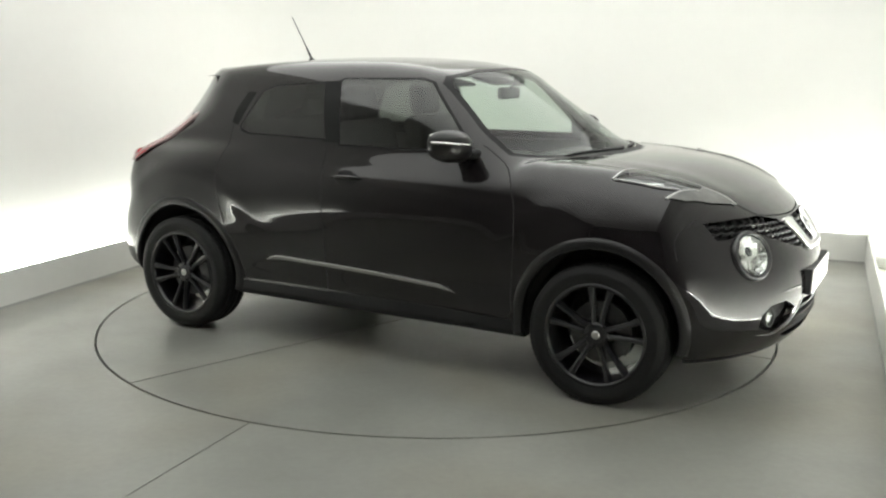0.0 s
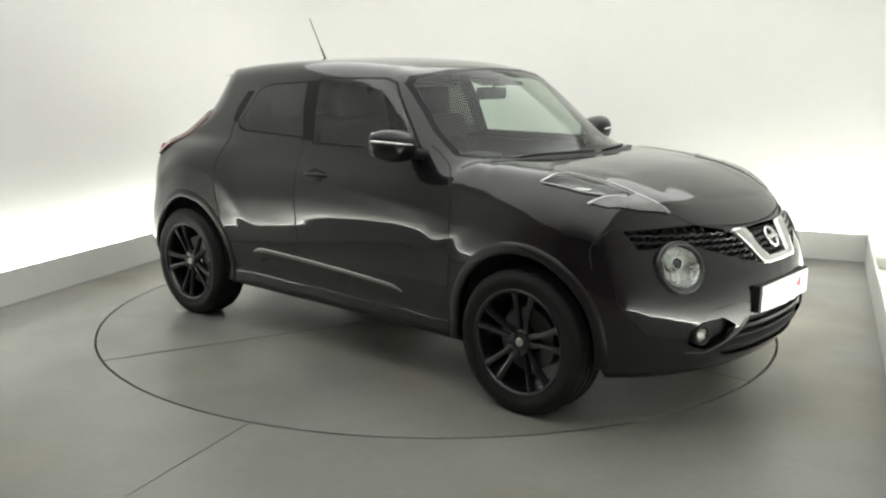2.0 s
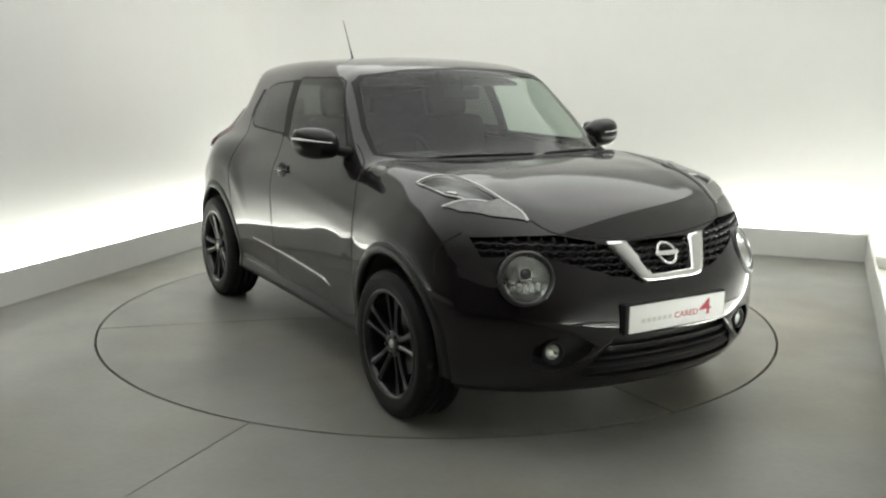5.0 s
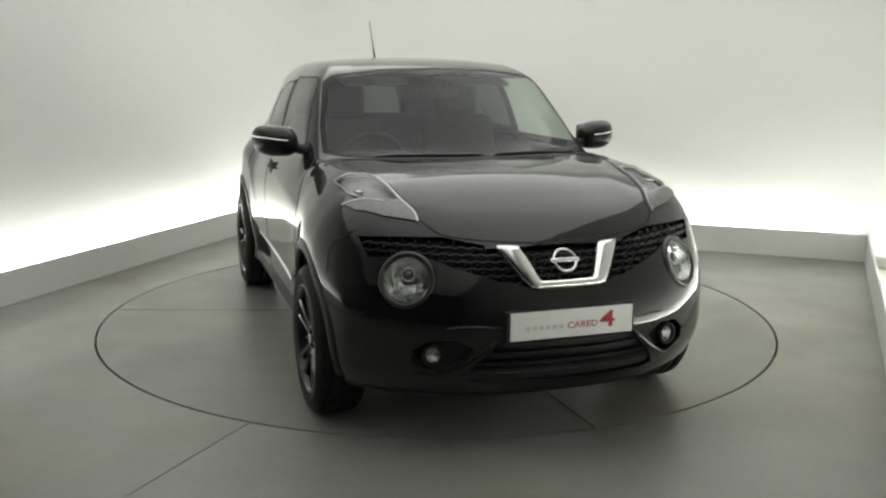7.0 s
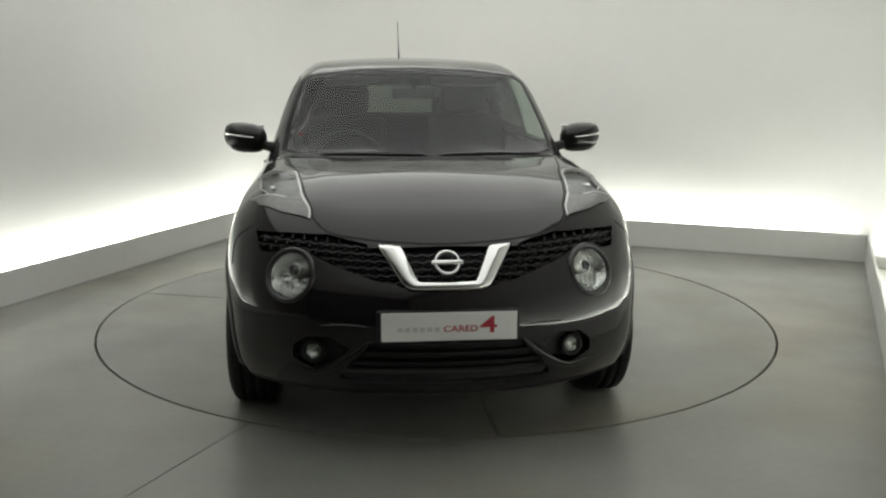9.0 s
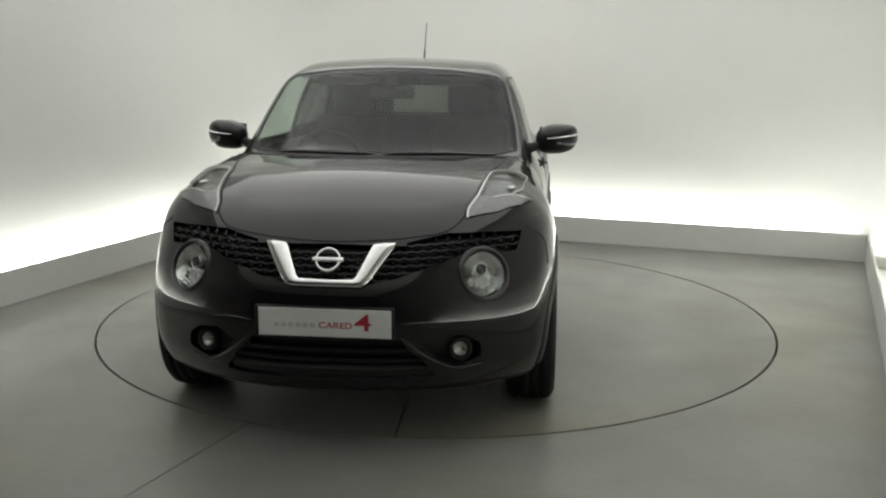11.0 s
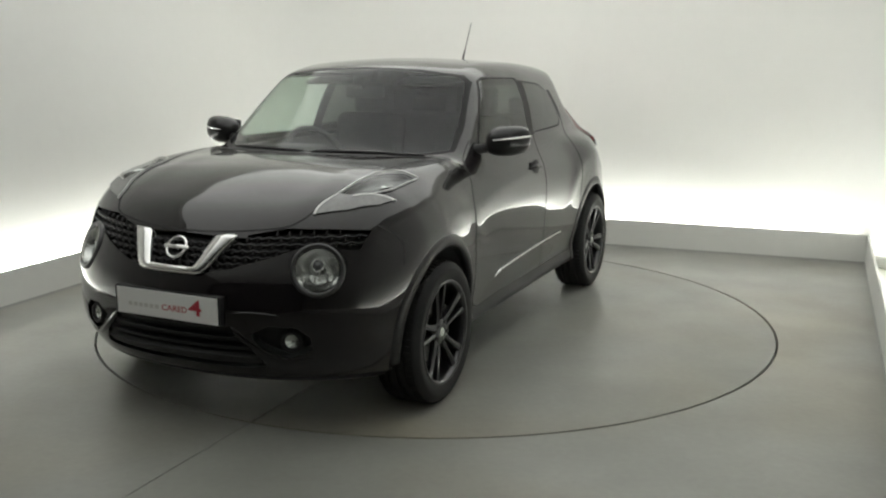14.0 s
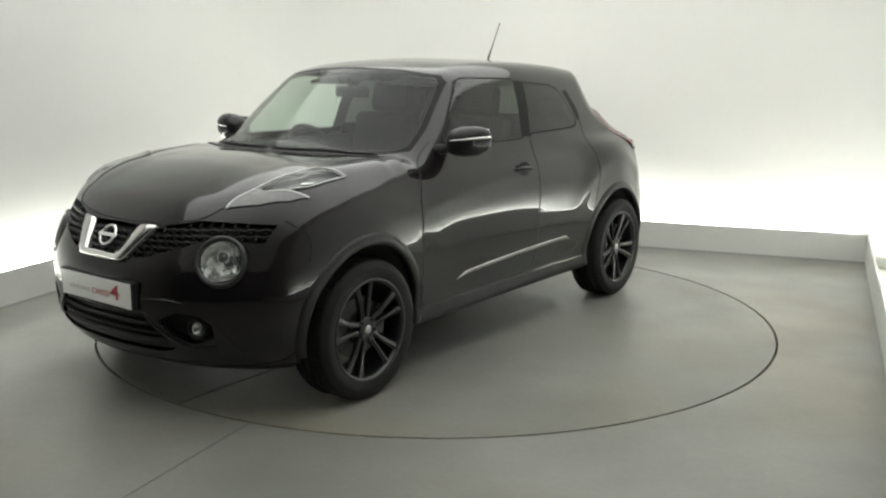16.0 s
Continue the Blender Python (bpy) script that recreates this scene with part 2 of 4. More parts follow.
def build_room():
    build_floor()
    th = 0.018
    # kick panels, in front of the walls
    for name, a, b, out in (("kick_panel", room(-th, 0), room(-th, LONG), V * 1.0), ("kick_panel", room(0, -th), room(WIDE, -th), -U),
                            ("kick_panel", right_side(th, 0), right_side(th, LONG), -V)):
        bm = box_between(a, b, th, 0.0, KICK, out, bevel=0.003)
        # added grey strip draws the shadow line at the panel's foot
        ob = new("floor_seal", finish("floor_seal", box_between(a + Vector(out) * (th + 0.001), b + Vector(out) * (th + 0.001), 0.006, 0.0, 0.012, out), M_GAPSHADE))
        tagged(ob, "grey strip standing in for the shadow gap along the kick panel's foot", "trim", kind="structure")
        ob = new(name, finish(name, bm, M_KICK))
        tagged(ob, "low pale grey kick panel hiding a light strip", "kick panel", "kick panels round the room", "structure")
    # led strips in the trough
    for a, b, out in ((room(-(GAP - 0.004), 0), room(-(GAP - 0.004), LIT), V), (room(0, -(GAP - 0.004)), room(WIDE, -(GAP - 0.004)), -U),
                      (right_side((GAP - 0.004), 0), right_side((GAP - 0.004), LIT), -V)):
        ob = new("light_strip", finish("light_strip", box_between(a, b, 0.012, 0.150, 0.192, out), M_STRIP))
        tagged(ob, "white glowing strip light behind the kick panel", "strip light", "strip lights round the room", "structure")
    # one continuous wall with rounded far corners
    r = 0.55
    path = [room(-GAP, LONG + GAP)]
    for cx, cu, a0 in ((-GAP + r, -GAP + r, 180), (WIDE + GAP - r, -GAP + r, 270)):
        for k in range(13):
            a = radians(a0 + 90 * k / 12)
            path.append(room(cx + r * math.cos(a), cu + r * math.sin(a)))
    path.append(right_side(GAP, LONG + GAP))
    bm = bmesh.new()
    last = len(path) - 1
    inward = []
    for i in range(len(path)):
        run = (path[min(i + 1, last)] - path[max(i - 1, 0)]).normalized()
        side = Vector((-run.y, run.x, 0))
        inward.append(side if side.dot(room(WIDE / 2, LONG / 2) - path[i]) > 0 else -side)
    # upright, then an unseen cove, added to soften the ceiling edge in reflections
    rows = [(0.0, -0.04), (0.0, 1.2)] + [(0.46 * (1 - math.cos(radians(10 * k))), TALL - 0.62 + 0.62 * math.sin(radians(10 * k))) for k in range(10)]
    rings = [[bm.verts.new(p + d * inset + Vector((0, 0, z))) for p, d in zip(path, inward)] for inset, z in rows]
    for lo, hi in zip(rings, rings[1:]):
        for i in range(last):
            bm.faces.new((lo[i], lo[i + 1], hi[i + 1], hi[i]))
    bm.normal_update()
    bmesh.ops.solidify(bm, geom=bm.faces[:], thickness=0.1)
    ob = new("wall_far", finish("wall_far", bm, M_WALL, True))
    tagged(ob, "smooth white studio wall with rounded corners, unseen cove added on top", "wall", kind="structure")
    # unseen wall added behind the camera to keep the car's reflections dark
    bm = box_between(room(-0.3, LONG + GAP), room(WIDE + 0.3, LONG + GAP), 0.1, -0.04, TALL, -U)
    tagged(new("wall_near", finish("wall_near", bm, M_DIM)), "unseen dark wall behind the camera, added to darken reflections", "wall", kind="structure")
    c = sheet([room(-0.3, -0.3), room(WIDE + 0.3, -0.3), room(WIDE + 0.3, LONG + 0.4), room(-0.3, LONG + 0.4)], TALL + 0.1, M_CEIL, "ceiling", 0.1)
    tagged(c, "unseen white ceiling with an added fill glow, fading to the near end", "ceiling", kind="structure")


build_room()
turntable = build_turntable()

# ---- the car: its skin as one smooth field (x forward from mid wheelbase, y to its left, z up) ----
AXLE, HUB, TYRE = 1.265, 0.325, 0.328
ARCH, ARCH_R = 0.344, 0.384      # height and radius of the wheel openings
OFF = (0.159, -0.188)     # the car's middle from the turntable's axis


def spline(xs, ys):
    """A smooth curve through a few knots."""
    xs, ys = np.array(xs, float), np.array(ys, float)
    h = np.diff(xs)
    d = np.diff(ys) / h
    m = np.zeros(len(xs))
    m[1:-1] = np.where(d[:-1] * d[1:] > 0, (d[:-1] * h[1:] + d[1:] * h[:-1]) / (h[1:] + h[:-1]), 0)
    m[0], m[-1] = d[0], d[-1]

    def at(x):
        x = np.clip(x, xs[0], xs[-1])
        i = np.clip(np.searchsorted(xs, x) - 1, 0, len(xs) - 2)
        t = (x - xs[i]) / h[i]
        t2, t3 = t * t, t * t * t
        return (2 * t3 - 3 * t2 + 1) * ys[i] + (t3 - 2 * t2 + t) * h[i] * m[i] + (3 * t2 - 2 * t3) * ys[i + 1] + (t3 - t2) * h[i] * m[i + 1]
    return at


# half width: rows by height, columns by length
LX = (-2.05, -1.7, -1.265, -0.8, -0.25, 0.4, 0.85, 1.265, 1.6, 2.1)
LOWER = [
    (0.20, (0.68, 0.79, 0.84, 0.820, 0.815, 0.815, 0.825, 0.84, 0.82, 0.76)),
    (0.27, (0.71, 0.815, 0.856, 0.844, 0.840, 0.840, 0.846, 0.862, 0.845, 0.79)),
    (0.35, (0.74, 0.84, 0.872, 0.834, 0.828, 0.828, 0.840, 0.882, 0.868, 0.82)),
    (0.50, (0.77, 0.85, 0.885, 0.853, 0.843, 0.842, 0.858, 0.896, 0.882, 0.84)),
    (0.68, (0.74, 0.825, 0.884, 0.861, 0.851, 0.849, 0.861, 0.901, 0.888, 0.84)),
    (0.84, (0.70, 0.79, 0.868, 0.850, 0.849, 0.848, 0.846, 0.880, 0.852, 0.79)),
]
UPPER = [
    (0.95, (0.655, 0.757, 0.842, 0.808, 0.822, 0.828, 0.820, 0.826, 0.785, 0.71)),
    (1.02, (0.61, 0.722, 0.797, 0.774, 0.787, 0.795, 0.792, 0.782, 0.745, 0.66)),
    (1.09, (0.545, 0.645, 0.705, 0.746, 0.758, 0.762, 0.768, 0.740, 0.70, 0.62)),
    (1.16, (0.53, 0.62, 0.685, 0.722, 0.738, 0.742, 0.735, 0.70, 0.66, 0.58)),
    (1.30, (0.48, 0.57, 0.630, 0.672, 0.697, 0.696, 0.665, 0.60, 0.56, 0.50)),
    (1.45, (0.43, 0.505, 0.565, 0.603, 0.633, 0.630, 0.598, 0.52, 0.50, 0.45)),
    (1.60, (0.36, 0.46, 0.510, 0.545, 0.562, 0.540, 0.48, 0.45, 0.42, 0.40)),
]
SIDE = LOWER + UPPER
_rows = [spline(LX, w) for _, w in SIDE]
_rz = np.array([z for z, _ in SIDE])
ROOF = spline((-2.3, -2.05, -1.95, -1.84, -1.64, -1.52, -1.2, -0.8, -0.34, 0.0, 0.25, 0.42, 0.60, 0.84, 1.02, 1.10, 1.20, 1.35, 1.5, 1.7, 1.85, 1.95, 2.1),
              (0.70, 0.92, 1.04, 1.15, 1.40, 1.475, 1.524, 1.557, 1.569, 1.562, 1.538, 1.499, 1.394, 1.242, 1.128, 1.094, 1.088, 1.078, 1.058, 0.995, 0.920, 0.845, 0.70))
NOSE = spline((0.15, 0.22, 0.32, 0.45, 0.58, 0.66, 0.74, 0.84, 0.92, 1.05), (1.84, 1.96, 2.05, 2.085, 2.08, 2.06, 2.02, 1.965, 1.91, 1.80))
BOW = spline((0, 0.15, 0.3, 0.45, 0.6, 0.7, 0.78, 0.84, 0.89, 1.0), (0, 0.006, 0.03, 0.078, 0.158, 0.232, 0.306, 0.385, 0.49, 0.84))
TAIL = spline((0.15, 0.25, 0.35, 0.5, 0.62, 0.72, 0.85, 1.0, 1.2, 1.45, 1.6), (-1.78, -1.90, -1.98, -2.01, -1.99, -1.955, -1.95, -1.90, -1.80, -1.60, -1.53))
TBOW = spline((0, 0.3, 0.5, 0.65, 0.75, 0.82, 0.88, 1.0), (0, 0.015, 0.045, 0.09, 0.155, 0.25, 0.40, 0.8))
TWRAP = spline((0.15, 0.90, 1.0, 1.08, 1.2, 1.45, 1.6), (0, 0, 0.05, 0.42, 0.88, 1.05, 1.1))
BELLY = spline((-2.1, -1.8, -1.5, -0.85, 0.0, 0.9, 1.5, 1.8, 2.1), (0.40, 0.33, 0.27, 0.245, 0.245, 0.245, 0.235, 0.215, 0.23))


def width(x, z):
    """Half width of the skin, smooth over both."""
    w = np.stack([r(x) for r in _rows])
    zc = np.clip(z, _rz[0], _rz[-1])
    i = np.clip(np.searchsorted(_rz, zc) - 1, 0, len(_rz) - 2)
    h = np.diff(_rz)
    s = np.diff(w, axis=0) / h.reshape(-1, *([1] * (w.ndim - 1)))
    m = np.concatenate([s[:1], (s[:-1] + s[1:]) / 2, s[-1:]])
    take = lambda a, k: np.take_along_axis(a, k[None], 0)[0]
    t = (zc - _rz[i]) / h[i]
    t2, t3 = t * t, t * t * t
    return (2 * t3 - 3 * t2 + 1) * take(w, i) + (t3 - 2 * t2 + t) * h[i] * take(m, i) + (3 * t2 - 2 * t3) * take(w, i + 1) + (t3 - t2) * h[i] * take(m, i + 1)


def smax(a, b, k):
    h = np.clip(0.5 + 0.5 * (a - b) / k, 0, 1)
    return b + (a - b) * h + k * h * (1 - h)


def lid(x, y):
    """Height of bonnet, windscreen, roof and tailgate."""
    a = np.abs(y)
    bow = np.clip((x + 0.1) / 0.4, 0, 1) * np.clip((1.25 - x) / 0.3, 0, 1) * (0.30 + 0.36 * np.clip((x - 0.3) / 0.6, 0, 1))
    rear = np.clip((-1.2 - x) / 0.3, 0, 1) * 0.03
    cowl = np.clip((x - 0.62) / 0.25, 0, 1) * np.clip((1.42 - x) / 0.42, 0, 1)
    crown = 0.10 + 0.03 * np.clip((x - 1.5) / 0.3, 0, 1) - 0.085 * cowl
    wing = 0.008 * np.exp(-((a - 0.70) / 0.10) ** 2) * np.clip((x - 0.95) / 0.25, 0, 1) * np.clip((1.72 - x) / 0.25, 0, 1)
    crease = 0.004 * np.exp(-((a - 0.47) / 0.08) ** 2) * np.clip((x - 1.15) / 0.2, 0, 1) * np.clip((1.9 - x) / 0.2, 0, 1)
    return ROOF(x + bow * a * a - rear * a * a) - crown * a * a + crease + wing


def skin(x, y, z, arches=True):
    a = np.abs(y)
    # shoulder crease of the doors and the edges of the wheel blisters
    crease = 0.003 * np.exp(-((z - 0.965 + 0.11 * (x + 0.3)) / 0.035) ** 2) * np.clip((x + 0.35) / 0.2, 0, 1) * np.clip((0.95 - x) / 0.25, 0, 1)
    for cx, size in ((-AXLE, 0.011), (AXLE, 0.006)):
        crease = crease + size * np.exp(-((np.hypot(x - cx, z - ARCH) - 0.60) / 0.06) ** 2) * np.clip((z - 0.62) / 0.2, 0, 1) * np.clip((1.08 - z) / 0.08, 0, 1)
    side = a - width(x, z) - crease
    # lift the top to a true distance on its slopes
    e = 0.01
    t = lid(x, y)
    slope = (lid(x + e, y) - t) / e
    top = (z - t) / np.sqrt(1 + slope * slope)
    f = smax(side, top, 0.10)
    nose = (x - (NOSE(z) - BOW(a))) * 0.8
    tail = ((TAIL(z) + TBOW(a) + TWRAP(z) * a * a) - x) * 0.8
    f = smax(f, nose, 0.07)
    f = smax(f, tail, 0.06)
    f = smax(f, BELLY(x) - z, 0.04)
    if arches:
        for cx in (AXLE, -AXLE):
            r = np.hypot(x - cx, z - ARCH)
            f = np.where((a > 0.52) & (r < 0.5), np.maximum(f, ARCH_R - r), f)
    return f


def slope_of(p, arches=True):
    e = 0.003
    g = np.stack([skin(p[:, 0] + e * (k == 0), p[:, 1] + e * (k == 1), p[:, 2] + e * (k == 2), arches)
                  - skin(p[:, 0] - e * (k == 0), p[:, 1] - e * (k == 1), p[:, 2] - e * (k == 2), arches) for k in range(3)], 1) / (2 * e)
    return g


def settle(p, arches=True, times=4):
    """Bring points onto the skin along its slope."""
    p = np.array(p, float)
    for _ in range(times):
        g = slope_of(p, arches)
        d = skin(p[:, 0], p[:, 1], p[:, 2], arches)
        p -= g * (d / np.maximum((g * g).sum(1), 1e-6))[:, None] * 0.9
    return p


def normals(p, arches=False):
    g = slope_of(np.asarray(p, float), arches)
    return g / np.maximum(np.linalg.norm(g, axis=1), 1e-9)[:, None]


def skin_mesh(h):
    """The field's surface as a net of quads."""
    xs, ys, zs = np.arange(-2.1, 2.2, h), np.arange(-0.95 - h / 2, 0.95 + h, h), np.arange(0.14, 1.66, h)
    X, Y, Z = np.meshgrid(xs, ys, zs, indexing="ij")
    F = skin(X.ravel(), Y.ravel(), Z.ravel()).reshape(X.shape)
    S = F < 0
    nx, ny, nz = F.shape
    corner = [S[i:nx - 1 + i, j:ny - 1 + j, k:nz - 1 + k] for i in (0, 1) for j in (0, 1) for k in (0, 1)]
    count = sum(c.astype(int) for c in corner)
    live = (count > 0) & (count < 8)
    ids = -np.ones(live.shape, int)
    cells = np.argwhere(live)
    ids[live] = np.arange(len(cells))
    P = np.zeros((len(cells), 3))
    N = np.zeros(len(cells))
    o = np.array([xs[0], ys[0], zs[0]])
    for ax in range(3):
        u, w = [k for k in range(3) if k != ax]
        for du in (0, 1):
            for dw in (0, 1):
                A = cells.copy()
                A[:, u] += du
                A[:, w] += dw
                B = A.copy()
                B[:, ax] += 1
                fa, fb = F[tuple(A.T)], F[tuple(B.T)]
                hit = (fa < 0) != (fb < 0)
                t = np.where(hit, fa / np.where(hit, fa - fb, 1), 0)
                q = A + (B - A) * t[:, None]
                P += np.where(hit[:, None], q, 0)
                N += hit
    P = o + P / N[:, None] * h
    quads = []
    for ax in range(3):
        u, w = [(1, 2), (2, 0), (0, 1)][ax]
        sl = [slice(1, -1)] * 3
        sl[ax] = slice(0, -1)
        sl2 = list(sl)
        sl2[ax] = slice(1, None)
        a, b = S[tuple(sl)], S[tuple(sl2)]
        for flip, m in ((False, a & ~b), (True, ~a & b)):
            c = np.argwhere(m) + [0 if k == ax else 1 for k in range(3)]
            eu, ew = np.eye(3, dtype=int)[u], np.eye(3, dtype=int)[w]
            four = [ids[tuple((c - s * eu - r * ew).T)] for s, r in ((0, 0), (1, 0), (1, 1), (0, 1))]
            q = np.stack(four, 1)
            quads.append(q[:, ::-1] if flip else q)
    Q = np.concatenate(quads)
    Q = Q[(Q >= 0).all(1)]
    return settle(P), Q

car = tagged(new("car"), "glossy black pearl five-door crossover car on the turntable", "car")


def skin_part(name, verts, faces, mat, parent, label="", lift=0.0, smooth_field=True):
    """A piece of the skin, with the field's own normals."""
    v = np.array(verts, float)
    n = normals(v)
    me = bpy.data.meshes.new(name)
    me.from_pydata([tuple(p) for p in v + n * lift], [], [tuple(f) for f in faces])
    me.update()
    me.materials.append(mat)
    me.polygons.foreach_set("use_smooth", [True] * len(me.polygons))
    if smooth_field:
        me.normals_split_custom_set_from_vertices([tuple(q) for q in n])
    ob = new(name, me)
    ob.parent = parent
    ob.location = (*OFF, 0)
    if label:
        tagged(ob, label)
    return ob


SKIN_V, SKIN_F = skin_mesh(0.024)
shell = bmesh.new()
_vs = [shell.verts.new(p) for p in SKIN_V]
for q in SKIN_F:
    try:
        shell.faces.new([_vs[i] for i in q])
    except ValueError:
        pass
shell.normal_update()


def carve(poly, axes, keep, tag):
    """Cut a convex outline, seen along the third axis, out of the skin and give its faces the tag."""
    i, j = axes
    pts = [Vector((p[0], p[1])) for p in poly]
    area2 = sum(pts[k].x * pts[(k + 1) % len(pts)].y - pts[(k + 1) % len(pts)].x * pts[k].y for k in range(len(pts)))
    if area2 < 0:
        pts = pts[::-1]
    lo = [min(p[k] for p in pts) - 0.05 for k in (0, 1)]
    hi = [max(p[k] for p in pts) + 0.05 for k in (0, 1)]
    faces = []
    for f in shell.faces:
        c = f.calc_center_median()
        if f.material_index == 0 and lo[0] < c[i] < hi[0] and lo[1] < c[j] < hi[1] and keep(c, f.normal):
            faces.append(f)
    for k, a in enumerate(pts):
        b = pts[(k + 1) % len(pts)]
        d = (b - a)
        no = Vector((0, 0, 0))
        no[i], no[j] = d.y, -d.x     # outward
        co = Vector((0, 0, 0))
        co[i], co[j] = a.x, a.y
        geom = list({e for f in faces for e in (*f.verts, *f.edges)}) + faces
        r = bmesh.ops.bisect_plane(shell, geom=geom, plane_co=co, plane_no=no, dist=1e-5)
        pool = set(faces) | {g for g in r["geom"] if isinstance(g, bmesh.types.BMFace)}
        faces = [f for f in pool if f.is_valid and (f.calc_center_median() - co).dot(no) < 0]
    for f in faces:
        f.material_index = tag


def largest_island(fs):
    """The biggest run of joined faces."""
    pool, best = set(fs), []
    while pool:
        todo, run = [pool.pop()], []
        while todo:
            f = todo.pop()
            run.append(f)
            for e in f.edges:
                for g in e.link_faces:
                    if g in pool:
                        pool.remove(g)
                        todo.append(g)
        best = run if len(run) > len(best) else best
    return best


def lift_out(tag, name, mat, label="", lift=0.0, parent=None, whole=True):
    fs = [f for f in shell.faces if f.material_index == tag]
    fs = fs if whole else largest_island(fs)
    ids, verts, faces = {}, [], []
    for f in fs:
        row = []
        for v in f.verts:
            if v not in ids:
                ids[v] = len(verts)
                verts.append(tuple(v.co))
            row.append(ids[v])
        faces.append(row)
    return skin_part(name, verts, faces, mat, parent or car, label, lift)

def lathe(bm, profile, n=64, axis="y"):
    """Turn a profile of (radius, along) round the y axis."""
    rings = []
    for r, a in profile:
        rings.append([bm.verts.new((r * math.cos(2 * math.pi * k / n), a, r * math.sin(2 * math.pi * k / n))) for k in range(n)])
    for p, q in zip(rings, rings[1:]):
        for k in range(n):
            bm.faces.new((p[k], p[(k + 1) % n], q[(k + 1) % n], q[k]))
    return rings


def solid(bm, pts, depth_vec):
    """A prism from an outline."""
    a = [bm.verts.new(p) for p in pts]
    b = [bm.verts.new(Vector(p) + Vector(depth_vec)) for p in pts]
    n = len(a)
    bm.faces.new(a)
    bm.faces.new(b[::-1])
    for i in range(n):
        bm.faces.new((a[i], b[i], b[(i + 1) % n], a[(i + 1) % n]))


def build_wheel():
    """A black five-double-spoke alloy wheel; its outer face looks along +y."""
    w = new("wheel")
    w.parent = car
    tagged(w, "black double-spoke alloy wheel with road tyre")
    bm = bmesh.new()
    R, r0, h = TYRE, 0.240, 0.107
    lathe(bm, [(r0 - 0.012, -h + 0.012), (r0, -h + 0.004), (r0 + 0.03, -h), (R - 0.035, -h - 0.002), (R - 0.014, -h + 0.008), (R - 0.004, -h + 0.022),
               (R, -h + 0.045), (R, -0.052), (R - 0.008, -0.050), (R - 0.008, -0.042), (R, -0.040), (R, -0.006), (R - 0.008, -0.004), (R - 0.008, 0.004), (R, 0.006),
               (R, 0.040), (R - 0.008, 0.042), (R - 0.008, 0.050), (R, 0.052),
               (R, h - 0.045), (R - 0.004, h - 0.022), (R - 0.014, h - 0.008), (R - 0.035, h + 0.002), (r0 + 0.05, h + 0.004), (r0 + 0.03, h), (r0, h - 0.004), (r0 - 0.012, h - 0.012)], 72)
    bmesh.ops.recalc_face_normals(bm, faces=bm.faces)
    # shoulder grooves across the tread
    tyre = part("tyre", bm, M_RUBBER, w, "black road tyre")
    bm = bmesh.new()
    for k in range(72):
        a = 2 * math.pi * k / 72
        for s in (-1, 1):
            y0, y1 = s * 0.056, s * (h - 0.02)
            c, sn = math.cos(a), math.sin(a)
            t = 0.0085
            pts = []
            for rr, yy in ((R + 0.0035, y0), (R + 0.0035, s * (h - 0.047)), (R - 0.002, y1)):
                pts.append((rr, yy))
            lo = [bm.verts.new((rr * c - t * sn, yy, rr * sn + t * c)) for rr, yy in pts]
            hi = [bm.verts.new((rr * c + t * sn, yy, rr * sn - t * c)) for rr, yy in pts]
            for i in range(2):
                bm.faces.new((lo[i], lo[i + 1], hi[i + 1], hi[i]))
            base = [bm.verts.new(((rr - 0.006) * c - t * sn, yy, (rr - 0.006) * sn + t * c)) for rr, yy in pts]
            base2 = [bm.verts.new(((rr - 0.006) * c + t * sn, yy, (rr - 0.006) * sn - t * c)) for rr, yy in pts]
            for i in range(2):
                bm.faces.new((lo[i], lo[i + 1], base[i + 1], base[i]))
                bm.faces.new((hi[i], hi[i + 1], base2[i + 1], base2[i]))
    bmesh.ops.recalc_face_normals(bm, faces=bm.faces)
    tagged(part("tread", bm, M_RUBBER, tyre, smooth=False), kind="stuff")
    bm = bmesh.new()
    lathe(bm, [(0.226, 0.100), (0.224, 0.106), (0.216, 0.106), (0.208, 0.098), (0.203, 0.075), (0.195, 0.0), (0.19, -0.09), (0.21, -0.10)], 64)
    bmesh.ops.recalc_face_normals(bm, faces=bm.faces)
    part("rim", bm, M_RIM, w)
    for k in range(5):
        base = math.pi / 2 + 2 * math.pi * k / 5
        bm = bmesh.new()
        for s in (-1, 1):
            def at(r, off, y):
                return Vector((r * math.cos(base) - off * math.sin(base), y, r * math.sin(base) + off * math.cos(base)))
            rows = []
            for r, ci, co, y, dp in ((0.045, 0.004, 0.029, 0.080, 0.035), (0.09, 0.010, 0.030, 0.086, 0.03), (0.15, 0.020, 0.043, 0.093, 0.026), (0.209, 0.029, 0.062, 0.099, 0.022)):
                rows.append([bm.verts.new(at(r, s * ci, y - dp)), bm.verts.new(at(r, s * ci, y - 0.005)), bm.verts.new(at(r, s * (ci * 0.6 + co * 0.4), y)),
                             bm.verts.new(at(r, s * co, y - 0.007)), bm.verts.new(at(r, s * co, y - dp))])
            for p, q in zip(rows, rows[1:]):
                for i in range(4):
                    bm.faces.new((p[i], p[i + 1], q[i + 1], q[i]))
        bmesh.ops.recalc_face_normals(bm, faces=bm.faces)
        part("spoke", bm, M_RIM, w, smooth=False)
    bm = bmesh.new()
